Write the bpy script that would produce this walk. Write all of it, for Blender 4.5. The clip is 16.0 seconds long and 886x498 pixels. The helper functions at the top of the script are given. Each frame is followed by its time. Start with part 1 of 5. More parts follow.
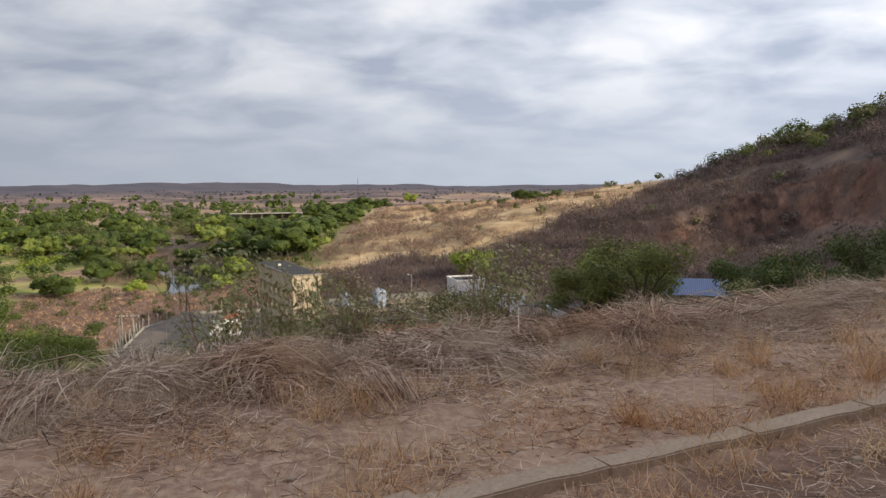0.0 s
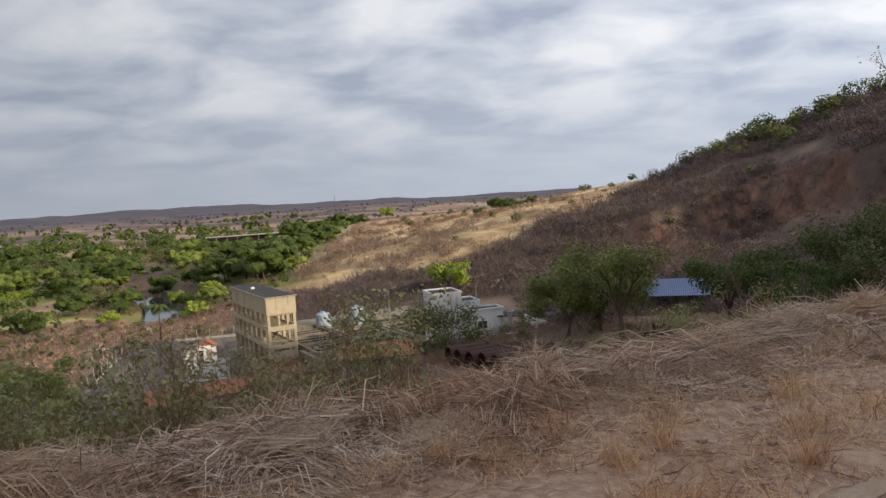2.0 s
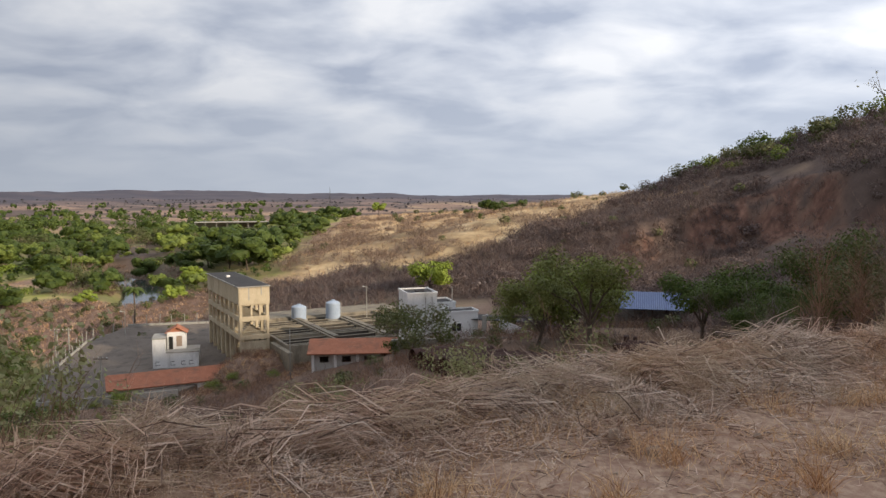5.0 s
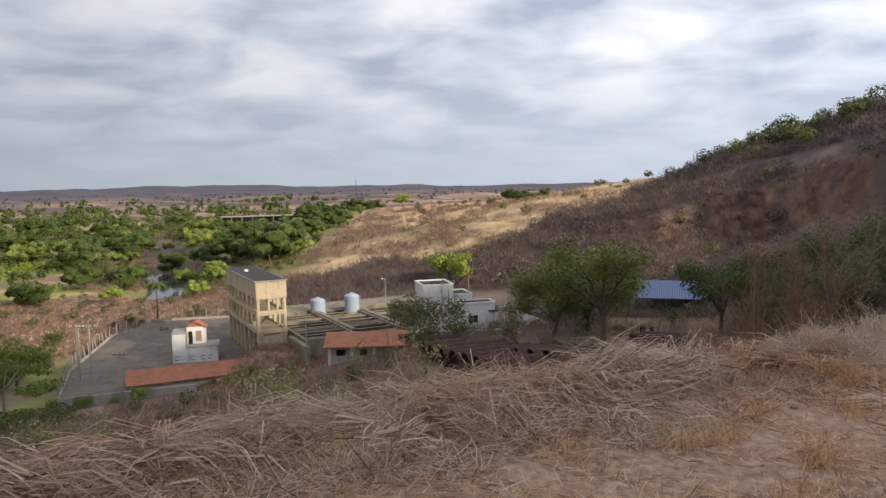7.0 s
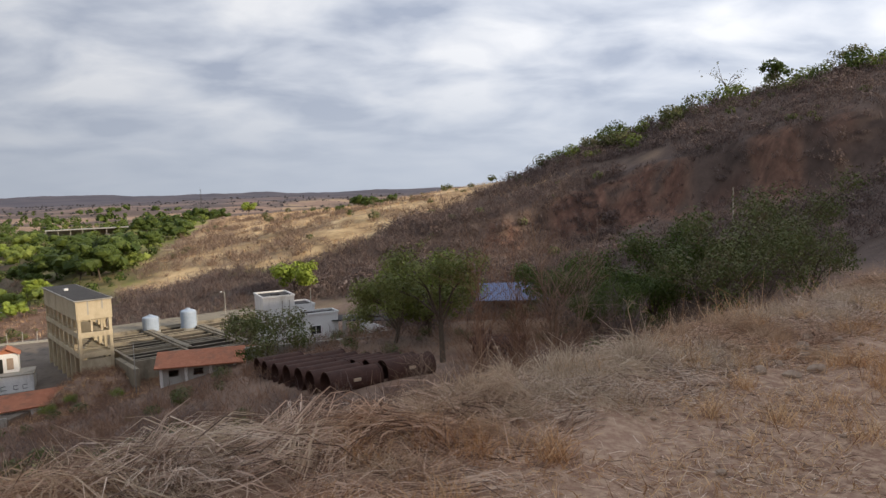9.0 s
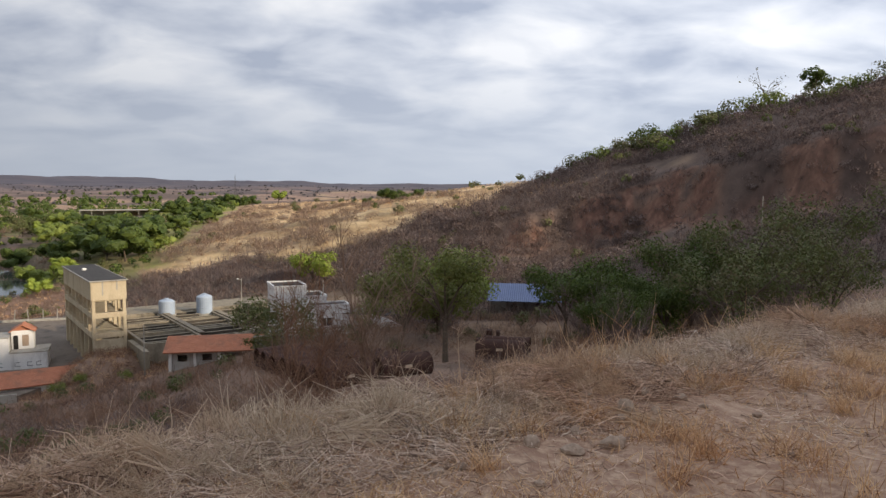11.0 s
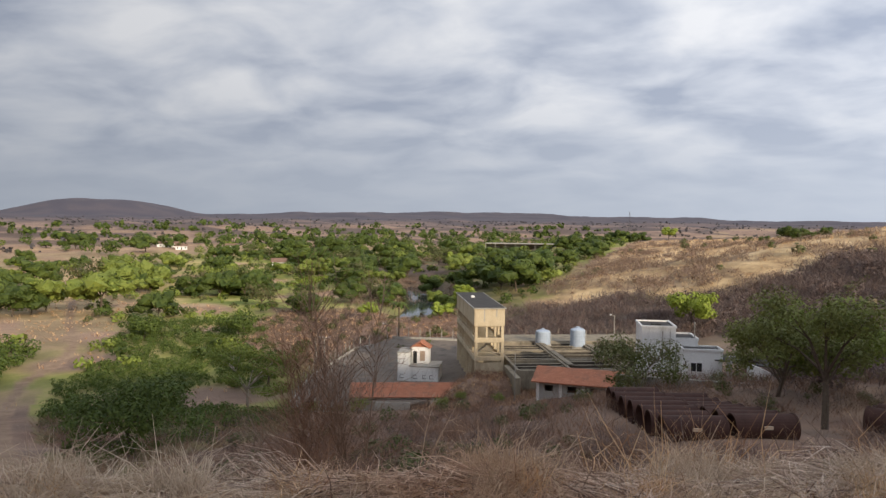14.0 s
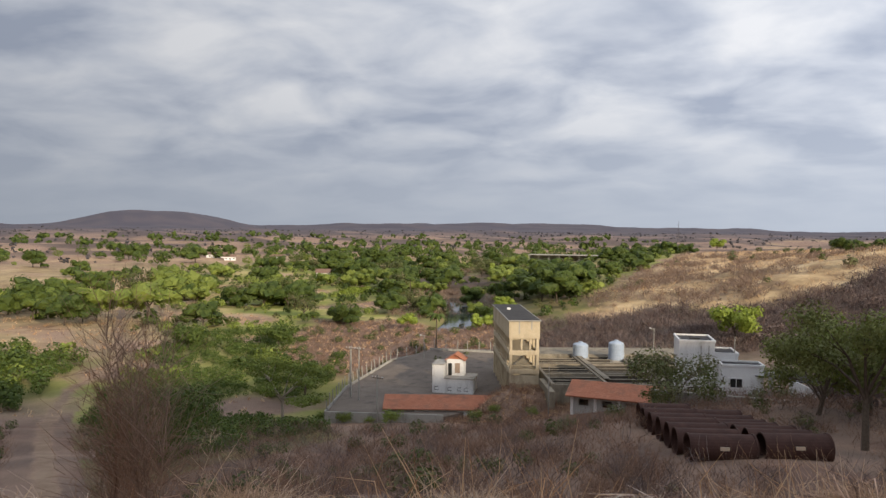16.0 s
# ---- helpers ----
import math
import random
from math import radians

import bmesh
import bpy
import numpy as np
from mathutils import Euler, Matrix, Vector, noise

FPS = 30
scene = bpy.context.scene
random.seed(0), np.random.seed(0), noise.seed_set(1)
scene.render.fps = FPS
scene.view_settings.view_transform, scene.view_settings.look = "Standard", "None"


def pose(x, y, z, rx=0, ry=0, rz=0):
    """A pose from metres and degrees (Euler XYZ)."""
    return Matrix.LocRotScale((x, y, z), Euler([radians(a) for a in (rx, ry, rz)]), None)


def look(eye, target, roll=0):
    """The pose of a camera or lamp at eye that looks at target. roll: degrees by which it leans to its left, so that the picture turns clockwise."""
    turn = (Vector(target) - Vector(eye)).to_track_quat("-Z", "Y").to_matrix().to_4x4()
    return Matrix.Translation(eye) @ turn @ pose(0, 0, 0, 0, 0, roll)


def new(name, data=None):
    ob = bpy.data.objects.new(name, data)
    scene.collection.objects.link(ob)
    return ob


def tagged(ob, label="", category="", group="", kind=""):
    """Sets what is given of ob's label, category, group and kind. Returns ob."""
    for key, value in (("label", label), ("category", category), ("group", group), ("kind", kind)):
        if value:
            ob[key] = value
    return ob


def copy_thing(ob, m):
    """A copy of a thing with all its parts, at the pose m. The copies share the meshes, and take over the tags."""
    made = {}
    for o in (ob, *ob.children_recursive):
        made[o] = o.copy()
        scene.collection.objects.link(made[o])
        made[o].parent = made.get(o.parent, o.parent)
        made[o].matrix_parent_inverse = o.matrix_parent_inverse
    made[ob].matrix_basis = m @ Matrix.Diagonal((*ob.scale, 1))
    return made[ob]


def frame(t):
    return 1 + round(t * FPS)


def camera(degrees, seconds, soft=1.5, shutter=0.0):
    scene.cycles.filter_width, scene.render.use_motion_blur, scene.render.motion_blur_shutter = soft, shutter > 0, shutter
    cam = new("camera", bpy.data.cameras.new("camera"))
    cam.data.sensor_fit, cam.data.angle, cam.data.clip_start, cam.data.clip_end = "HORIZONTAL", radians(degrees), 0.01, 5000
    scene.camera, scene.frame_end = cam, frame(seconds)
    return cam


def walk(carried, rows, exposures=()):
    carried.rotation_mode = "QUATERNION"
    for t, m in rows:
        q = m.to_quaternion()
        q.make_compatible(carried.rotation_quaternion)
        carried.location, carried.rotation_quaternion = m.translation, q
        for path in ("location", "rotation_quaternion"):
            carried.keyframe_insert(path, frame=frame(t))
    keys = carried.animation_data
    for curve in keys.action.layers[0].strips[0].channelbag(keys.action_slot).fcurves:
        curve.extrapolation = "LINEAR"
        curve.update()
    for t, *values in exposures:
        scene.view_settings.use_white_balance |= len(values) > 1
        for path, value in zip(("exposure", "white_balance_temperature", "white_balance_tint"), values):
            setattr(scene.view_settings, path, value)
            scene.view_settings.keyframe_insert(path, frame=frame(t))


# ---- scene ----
cam = camera(61.63, 16.0, soft=1.45)
PATH = [
    (0, (-5.244, -3.710, 1.406), (-5.222, 6.254, 0.564), -0.54),
    (0.5, (-5.013, -3.341, 1.445), (-5.161, 6.595, 0.327), -0.30),
    (1, (-4.724, -2.985, 1.491), (-4.807, 6.962, 0.466), -2.38),
    (1.5, (-4.464, -2.627, 1.528), (-4.563, 7.321, 0.512), 0.37),
    (2, (-4.160, -2.294, 1.534), (-3.873, 7.677, 0.835), -3.60),
    (2.5, (-3.823, -1.991, 1.520), (-2.974, 7.966, 1.152), -1.46),
    (3, (-3.432, -1.713, 1.514), (-2.081, 8.192, 1.251), -1.55),
    (3.5, (-3.027, -1.477, 1.518), (-2.087, 8.464, 0.972), -0.97),
    (4, (-2.616, -1.270, 1.519), (-1.940, 8.688, 0.904), -1.04),
    (6.5, (-0.488, -0.282, 1.550), (-0.492, 9.679, 0.660), 0.80),
    (7, (0.000, 0.000, 1.568), (0.000, 9.964, 0.725), -1.23),
    (7.5, (0.488, 0.312, 1.590), (0.845, 10.268, 0.722), -0.86),
    (8, (1.023, 0.626, 1.595), (1.426, 10.579, 0.718), -1.32),
    (8.5, (1.495, 0.937, 1.609), (2.211, 10.874, 0.740), -0.70),
    (9, (1.979, 1.221, 1.620), (3.918, 10.997, 0.798), -2.14),
    (9.5, (2.527, 1.467, 1.650), (4.454, 11.240, 0.776), -0.24),
    (12, (5.616, 2.749, 1.578), (6.184, 12.694, 0.693), -0.29),
    (12.5, (6.187, 2.958, 1.607), (5.570, 12.876, 0.480), -1.20),
    (13, (6.698, 3.207, 1.607), (5.040, 12.983, 0.311), 0.48),
    (13.5, (7.124, 3.506, 1.615), (3.693, 12.883, 1.067), 0.30),
    (14, (7.530, 3.818, 1.634), (3.961, 13.149, 1.210), 0.64),
    (14.5, (7.927, 4.130, 1.654), (4.324, 13.452, 1.297), 0.59),
    (15, (8.304, 4.423, 1.664), (4.312, 13.587, 1.374), 0.92),
    (15.5, (8.656, 4.642, 1.677), (4.490, 13.729, 1.413), 0.66),
    (16, (9.064, 4.852, 1.733), (4.920, 13.948, 1.451), 0.61),
]
walk(cam, [(t, look(eye, target, roll)) for t, eye, target, roll in PATH],
     exposures=[(0, 0.02), (0.6, 0.0), (1, -0.1), (3, -0.14), (4, 0.0), (6.5, 0.04), (7, 0.1), (8, 0.05), (9, -0.06), (9.7, -0.02), (12, 0.07), (12.6, 0.2), (14, 0.02), (16, 0.0)])

# ---- light ----
SUN_FROM = Vector((0.80, -0.55, 0.33)).normalized()
world = bpy.data.worlds.new("world")
scene.world = world
world.use_nodes = True
wn, wl = world.node_tree.nodes, world.node_tree.links
wn.clear()
sky = wn.new("ShaderNodeTexSky")
sky.sky_type, sky.sun_disc = "NISHITA", False
sky.sun_elevation = math.asin(SUN_FROM.z)
sky.sun_rotation = math.atan2(SUN_FROM.x, SUN_FROM.y)
geo = wn.new("ShaderNodeTexCoord")
sep = wn.new("ShaderNodeSeparateXYZ")
wl.new(geo.outputs["Generated"], sep.inputs[0])


def wmath(op, a, b=None):
    n = wn.new("ShaderNodeMath")
    n.operation = op
    for k, v in enumerate((a, b)):
        if v is None:
            continue
        if isinstance(v, (int, float)):
            n.inputs[k].default_value = v
        else:
            wl.new(v, n.inputs[k])
    return n.outputs[0]


# the cloud deck is a flat layer: directions are laid out on a plane overhead
high = wmath("ADD", wmath("MAXIMUM", sep.outputs[2], 0.0), 0.24)
flat = wn.new("ShaderNodeCombineXYZ")
wl.new(wmath("DIVIDE", sep.outputs[0], high), flat.inputs[0])
wl.new(wmath("MULTIPLY", wmath("DIVIDE", sep.outputs[1], high), 1.1), flat.inputs[1])
n1 = wn.new("ShaderNodeTexNoise")
n1.inputs["Scale"].default_value, n1.inputs["Detail"].default_value, n1.inputs["Roughness"].default_value = 2.5, 5.0, 0.48
n1.inputs["Distortion"].default_value = 0.3
wl.new(flat.outputs[0], n1.inputs["Vector"])
n2 = wn.new("ShaderNodeTexNoise")
n2.inputs["Scale"].default_value, n2.inputs["Detail"].default_value, n2.inputs["Roughness"].default_value = 0.8, 4.0, 0.5
wl.new(flat.outputs[0], n2.inputs["Vector"])
thick = wmath("ADD", wmath("MULTIPLY", n1.outputs[0], 0.72), wmath("MULTIPLY", n2.outputs[0], 0.28))
cover = wn.new("ShaderNodeMapRange")
cover.interpolation_type = "SMOOTHSTEP"
cover.inputs[1].default_value, cover.inputs[2].default_value = 0.25, 0.33
wl.new(thick, cover.inputs[0])
tone = wn.new("ShaderNodeValToRGB")
tone.color_ramp.elements[0].position, tone.color_ramp.elements[0].color = 0.37, (0.82, 0.835, 0.875, 1)
tone.color_ramp.elements[1].position, tone.color_ramp.elements[1].color = 0.60, (0.39, 0.44, 0.55, 1)
middle = tone.color_ramp.elements.new(0.49)
middle.color = (0.60, 0.64, 0.725, 1)
wl.new(thick, tone.inputs[0])
# haze pales the deck towards the horizon
haze = wn.new("ShaderNodeMapRange")
haze.interpolation_type = "SMOOTHSTEP"
haze.inputs[1].default_value, haze.inputs[2].default_value = 0.0, 0.20
haze.inputs[3].default_value, haze.inputs[4].default_value = 0.92, 0.0
wl.new(sep.outputs[2], haze.inputs[0])
hazed = wn.new("ShaderNodeMix")
hazed.data_type = "RGBA"
hazed.inputs["B"].default_value = (0.49, 0.54, 0.63, 1)
wl.new(haze.outputs[0], hazed.inputs["Factor"])
wl.new(tone.outputs[0], hazed.inputs["A"])
deck = wn.new("ShaderNodeBackground")
deck.inputs[1].default_value = 1.0
wl.new(hazed.outputs["Result"], deck.inputs[0])
# the deck is brighter on the sun's side
facing = wmath("ADD", wmath("MULTIPLY", sep.outputs[0], 0.42), wmath("MULTIPLY", sep.outputs[2], 0.30))
wl.new(wmath("ADD", facing, 1.0), deck.inputs[1])
blue = wn.new("ShaderNodeBackground")
blue.inputs[1].default_value = 0.12
wl.new(sky.outputs[0], blue.inputs[0])
both = wn.new("ShaderNodeMixShader")
wl.new(wmath("MAXIMUM", cover.outputs[0], haze.outputs[0]), both.inputs[0])
wl.new(blue.outputs[0], both.inputs[1])
wl.new(deck.outputs[0], both.inputs[2])
wout = wn.new("ShaderNodeOutputWorld")
wl.new(both.outputs[0], wout.inputs[0])

sun = new("sun", bpy.data.lights.new("sun", "SUN"))
sun.data.energy, sun.data.angle, sun.data.color = 4.4, radians(0.8), (1.0, 0.85, 0.655)
sun.matrix_world = look((0, 0, 0), -SUN_FROM)
scene.view_settings.exposure = 0.0

# ---- helpers for meshes ----
rng = np.random.default_rng(7)


def mesh_np(name, verts, faces):
    """A mesh from arrays: verts (n, 3) and faces (m, k), or a list of such face arrays."""
    me = bpy.data.meshes.new(name)
    groups = faces if isinstance(faces, list) else [faces]
    groups = [np.asarray(g, np.int32) for g in groups if len(g)]
    loops = np.concatenate([g.ravel() for g in groups])
    sizes = np.concatenate([np.full(len(g), g.shape[1], np.int32) for g in groups])
    me.vertices.add(len(verts))
    me.vertices.foreach_set("co", np.asarray(verts, np.float32).ravel())
    me.loops.add(len(loops))
    me.loops.foreach_set("vertex_index", loops)
    me.polygons.add(len(sizes))
    me.polygons.foreach_set("loop_start", np.concatenate([[0], np.cumsum(sizes)[:-1]]).astype(np.int32))
    me.update(calc_edges=True)
    me.validate()
    return me


def part(name, data, material, parent=None, label=""):
    """Links a bmesh or a mesh as one mesh object under a thing or a part."""
    if isinstance(data, bmesh.types.BMesh):
        me = bpy.data.meshes.new(name)
        data.to_mesh(me)
        data.free()
        data = me
    if material is not None and not data.materials:
        data.materials.append(material)
    ob = new(name, data)
    if parent is not None:
        ob.parent = parent
    if label:
        ob["label"] = label
    return ob


def box(bm, x0, y0, z0, x1, y1, z1, bevel=0.0):
    m = Matrix.Translation(((x0 + x1) / 2, (y0 + y1) / 2, (z0 + z1) / 2)) @ Matrix.Diagonal((x1 - x0, y1 - y0, z1 - z0, 1))
    got = bmesh.ops.create_cube(bm, size=1, matrix=m)
    if bevel:
        edges = list({e for v in got["verts"] for e in v.link_edges})
        bmesh.ops.bevel(bm, geom=edges, offset=bevel, segments=1, affect="EDGES")
    return bm


def boxed(*spans, bevel=0.0):
    bm = bmesh.new()
    for s in spans:
        box(bm, *s, bevel=bevel)
    return bm


def tube(bm, pts, radii, sides=6, cap=True):
    """A tapered tube along points."""
    rings = []
    for i, p in enumerate(pts):
        p = Vector(p)
        d = (Vector(pts[min(i + 1, len(pts) - 1)]) - Vector(pts[max(i - 1, 0)])).normalized()
        a = d.orthogonal().normalized()
        b = d.cross(a)
        rings.append([bm.verts.new(p + radii[i] * (math.cos(k * math.tau / sides) * a + math.sin(k * math.tau / sides) * b)) for k in range(sides)])
    for r0, r1 in zip(rings, rings[1:]):
        for k in range(sides):
            bm.faces.new((r0[k], r0[(k + 1) % sides], r1[(k + 1) % sides], r1[k]))
    if cap:
        bm.faces.new(rings[-1])
        bm.faces.new(rings[0][::-1])
    return bm


def smooth(me):
    me.polygons.foreach_set("use_smooth", np.ones(len(me.polygons), bool))
    return me


# ---- lie of the land ----
def soft(x, a, b):
    k = np.clip((np.asarray(x, float) - a) / (b - a), 0, 1)
    return k * k * (3 - 2 * k)


def ripple(x, y, size, seed):
    """Cheap smooth noise in about -1 to 1, features of the given size in metres."""
    k = math.tau / size
    s = seed * 1.7
    return (np.sin(k * (x * 0.83 + y * 0.31) + s) * np.cos(k * (y * 0.91 - x * 0.27) + 2.1 * s)
            + 0.6 * np.sin(k * 1.9 * (x * 0.42 - y * 0.77) + 3.3 * s + 1.5 * np.sin(k * 0.7 * x))
            + 0.4 * np.cos(k * 3.1 * (x * 0.66 + y * 0.58) - s + 1.2 * np.sin(k * y))) / 2.0


def brow(x, y):
    """Metres beyond the brow of the slope; negative on the verge and the track."""
    return (y - 6.2 - 0.5 * x) / 1.118


# heights behind the track: an unseen hill added to shade foreground and plant
FALL_U = [-900, -300, -140, -60, -9.0, -7.0, -1.2, -0.3, 0.8, 3.6, 14, 28, 44, 70, 92, 107, 118, 150, 220, 600, 900, 1500, 3000, 6000]
FALL_Z = [94, 92, 78, 34, 0.15, 0, 0, -0.28, -1.15, -3.5, -8.6, -11.8, -13.9, -17.2, -20.2, -23.0, -24.2, -25.8, -27, -28, -26, -20, -6, 2]
RIDGE = [(520, -160, 62, 0.25), (340, 60, 50, 0.25), (235, 165, 42.5, 0.25), (187, 208, 34.5, 0.25), (150, 237, 27, 0.25), (110, 255, 14, 0.23),
         (81, 268, 3, 0.2), (50, 340, -5, 0.13), (20, 420, -8, 0.095), (-30, 470, -11, 0.09), (-90, 540, -20, 0.09)]


def ridge(x, y):
    """Height of the long spur, and for the ground on it the distance from its crest and the place along it."""
    ds, zs, ss = [], [], []
    for i, (a, b) in enumerate(zip(RIDGE, RIDGE[1:])):
        dx, dy = b[0] - a[0], b[1] - a[1]
        k = np.clip(((x - a[0]) * dx + (y - a[1]) * dy) / (dx * dx + dy * dy), 0, 1)
        d = np.hypot(x - a[0] - k * dx, y - a[1] - k * dy)
        h = a[2] + k * (b[2] - a[2])
        slope = a[3] + k * (b[3] - a[3])
        ds.append(d)
        zs.append(h - slope * (np.sqrt(d * d + 400) - 20))
        ss.append(i + k)
    near = np.minimum.reduce(ds)
    w = [np.exp(-(d - near) / (2 + 0.06 * near)) for d in ds]
    total = sum(w)
    return sum(z * k for z, k in zip(zs, w)) / total, near, sum(p * k for p, k in zip(ss, w)) / total


def river_x(y):
    return -79 - 0.40 * (y - 209) + 2.5 * np.sin((y - 200) / 16)


def cliff_line(s):
    """How far below the crest the red cliff stands, by the place along the spur."""
    return np.interp(s, [1.0, 3.4, 3.7, 4.4, 4.7, 5.05, 5.3, 5.6, 6.2], [80, 92, 91, 80, 72, 74, 79, 86, 88])


def land(x, y):
    x, y = np.asarray(x, float), np.asarray(y, float)
    u = brow(x, y)
    far = np.hypot(x, y)
    z = np.interp(u, FALL_U, FALL_Z)
    z = z - soft(-x, -2, 34) * soft(u, 18, 55) * (1.0 + 3.9 * (1 - soft(u, 105, 170)))
    z = z + ripple(x, y, 46, 3) * 0.9 * soft(u, 10, 40) * (1 - soft(u, 76, 90)) + ripple(x, y, 160, 4) * 2.2 * soft(far, 190, 420)
    z = z + ripple(x, y, 700, 5) * 9 * soft(far, 700, 1600) + ripple(x, y, 1500, 9) * 6 * soft(far, 1500, 3000)
    r, d, s = ridge(x, y)
    steep = soft(s, 1.2, 2.2) * (1 - soft(s, 5.0, 6.2))
    near_side = brow(x, y) < 400
    low = d - cliff_line(s) + 2.5 * ripple(x, y, 19, 2)
    r = r - steep * near_side * (11 * soft(low, -6, 6) - 11 * soft(low, 14, 90))
    r = r + ripple(x, y, 60, 6) * 1.4 * soft(d, 5, 60)
    k = 3.0
    z = np.where(r - z > 4 * k, r, np.where(z - r > 4 * k, z, np.maximum(z, r) + k * np.log1p(np.exp(-np.abs(z - r) / k)) - 0.0))
    # a flat-topped hill and a low rise on the skyline
    for hx, hy, sx, sy, h in ((-2820, 2760, 360, 560, 76), (-1600, 3700, 900, 600, 26), (-700, 4200, 900, 500, 14)):
        q = ((x - hx) * 0.72 + (y - hy) * 0.69) / sx, ((y - hy) * 0.72 - (x - hx) * 0.69) / sy
        z = z + h * np.exp(-(q[0] ** 2 + q[1] ** 2) ** 1.9)
    # the hollow in front of the low gallery
    z = z - 2.2 * np.exp(-((x + 10.5) / 9) ** 2 - ((y - 97) / 7) ** 2)
    # the earth bank at the foot of the tall building
    z = np.maximum(z, -22.7 - 0.55 * np.maximum(0, np.hypot((x + 25.6) * 1.1, y - 111.0) - 3.2))
    # the river bed
    w = np.abs(x - river_x(y))
    bed = soft(y, 184, 196) * (1 - soft(y, 285, 310))
    z = z * (1 - bed * (1 - soft(w, 5, 13))) - 29.5 * bed * (1 - soft(w, 5, 13))
    # small humps of the verge
    lip = np.exp(-((u + 1.5) / 1.0) ** 2)
    z = z + 0.05 * lip * (1 + ripple(x, y, 3.1, 7)) + 0.035 * ripple(x, y, 1.3, 8) * (1 - soft(far, 25, 60)) * (np.abs(u + 5.5) > 1.6)
    return z


def land1(x, y):
    return float(land(np.array([x]), np.array([y]))[0])

# ---- materials ----
def hexa(c):
    return (*c, 1.0)


class Mat:
    """A small writer of node materials."""

    def __init__(self, name, rough=0.8, metal=0.0):
        self.m = bpy.data.materials.new(name)
        self.m.use_nodes = True
        self.n, self.l = self.m.node_tree.nodes, self.m.node_tree.links
        self.b = self.n["Principled BSDF"]
        self.b.inputs["Roughness"].default_value = rough
        self.b.inputs["Metallic"].default_value = metal
        self.b.inputs["Specular IOR Level"].default_value = 0.25
        self.where = self.n.new("ShaderNodeNewGeometry").outputs["Position"]

    def noise(self, scale, detail=4.0, rough=0.55, stretch=None):
        t = self.n.new("ShaderNodeTexNoise")
        t.inputs["Scale"].default_value, t.inputs["Detail"].default_value, t.inputs["Roughness"].default_value = scale, detail, rough
        v = self.where
        if stretch:
            mp = self.n.new("ShaderNodeMapping")
            mp.inputs["Scale"].default_value = stretch
            self.l.new(v, mp.inputs[0])
            v = mp.outputs[0]
        self.l.new(v, t.inputs["Vector"])
        return t.outputs[0]

    def ramp(self, f, *stops):
        r = self.n.new("ShaderNodeValToRGB")
        e = r.color_ramp.elements
        while len(e) < len(stops):
            e.new(0.5)
        for k, (p, c) in enumerate(stops):
            e[k].position, e[k].color = p, hexa(c)
        self.l.new(f, r.inputs[0])
        return r.outputs[0]

    def mask(self, f, a, b):
        r = self.n.new("ShaderNodeMapRange")
        r.inputs[1].default_value, r.inputs[2].default_value = a, b
        self.l.new(f, r.inputs[0])
        return r.outputs[0]

    def mix(self, f, a, b, mode="MIX"):
        x = self.n.new("ShaderNodeMix")
        x.data_type, x.blend_type = "RGBA", mode
        for key, v in (("Factor", f), ("A", a), ("B", b)):
            if isinstance(v, (int, float)):
                x.inputs[key].default_value = v
            elif isinstance(v, tuple):
                x.inputs[key].default_value = hexa(v)
            else:
                self.l.new(v, x.inputs[key])
        return x.outputs["Result"]

    def attr(self, name):
        a = self.n.new("ShaderNodeAttribute")
        a.attribute_name = name
        return a

    def random(self, island=False):
        if island:
            return self.n.new("ShaderNodeNewGeometry").outputs["Random Per Island"]
        return self.n.new("ShaderNodeObjectInfo").outputs["Random"]

    def bump(self, f, strength=0.4, dist=0.02):
        k = self.n.new("ShaderNodeBump")
        k.inputs["Strength"].default_value, k.inputs["Distance"].default_value = strength, dist
        self.l.new(f, k.inputs["Height"])
        self.l.new(k.outputs[0], self.b.inputs["Normal"])
        return self

    def colour(self, c):
        if isinstance(c, tuple):
            self.b.inputs["Base Color"].default_value = hexa(c)
        else:
            self.l.new(c, self.b.inputs["Base Color"])
        return self


def mottled(name, a, b, scale=1.5, fine=25.0, rough=0.85, bump=0.3, dist=0.01, stain=None, metal=0.0):
    m = Mat(name, rough, metal)
    c = m.ramp(m.noise(scale, 5, 0.6), (0.32, a), (0.68, b))
    g = m.noise(fine, 4, 0.6)
    c = m.mix(m.mask(g, 0.35, 0.75), c, tuple(0.72 * v for v in a))
    if stain:
        c = m.mix(m.mask(m.noise(0.5, 6, 0.65, (1, 1, 0.25)), 0.52, 0.66), c, stain)
    m.colour(c).bump(g, bump, dist)
    return m.m


def foliage(name, a, b, dry=None):
    """Leaves: two greens by island and by tree, with a little light passing through."""
    m = Mat(name, 0.62)
    c = m.mix(m.random(True), a, b)
    c = m.mix(m.mask(m.random(), 0.0, 2.6), c, tuple(v * 0.45 for v in a))
    if dry:
        c = m.mix(m.mask(m.noise(0.35, 3), 0.5, 0.7), c, dry)
    m.colour(c)
    tr = m.n.new("ShaderNodeBsdfTranslucent")
    m.l.new(c, tr.inputs[0])
    sh = m.n.new("ShaderNodeMixShader")
    sh.inputs[0].default_value = 0.2
    out = m.n["Material Output"]
    m.l.new(m.b.outputs[0], sh.inputs[1])
    m.l.new(tr.outputs[0], sh.inputs[2])
    m.l.new(sh.outputs[0], out.inputs[0])
    return m.m


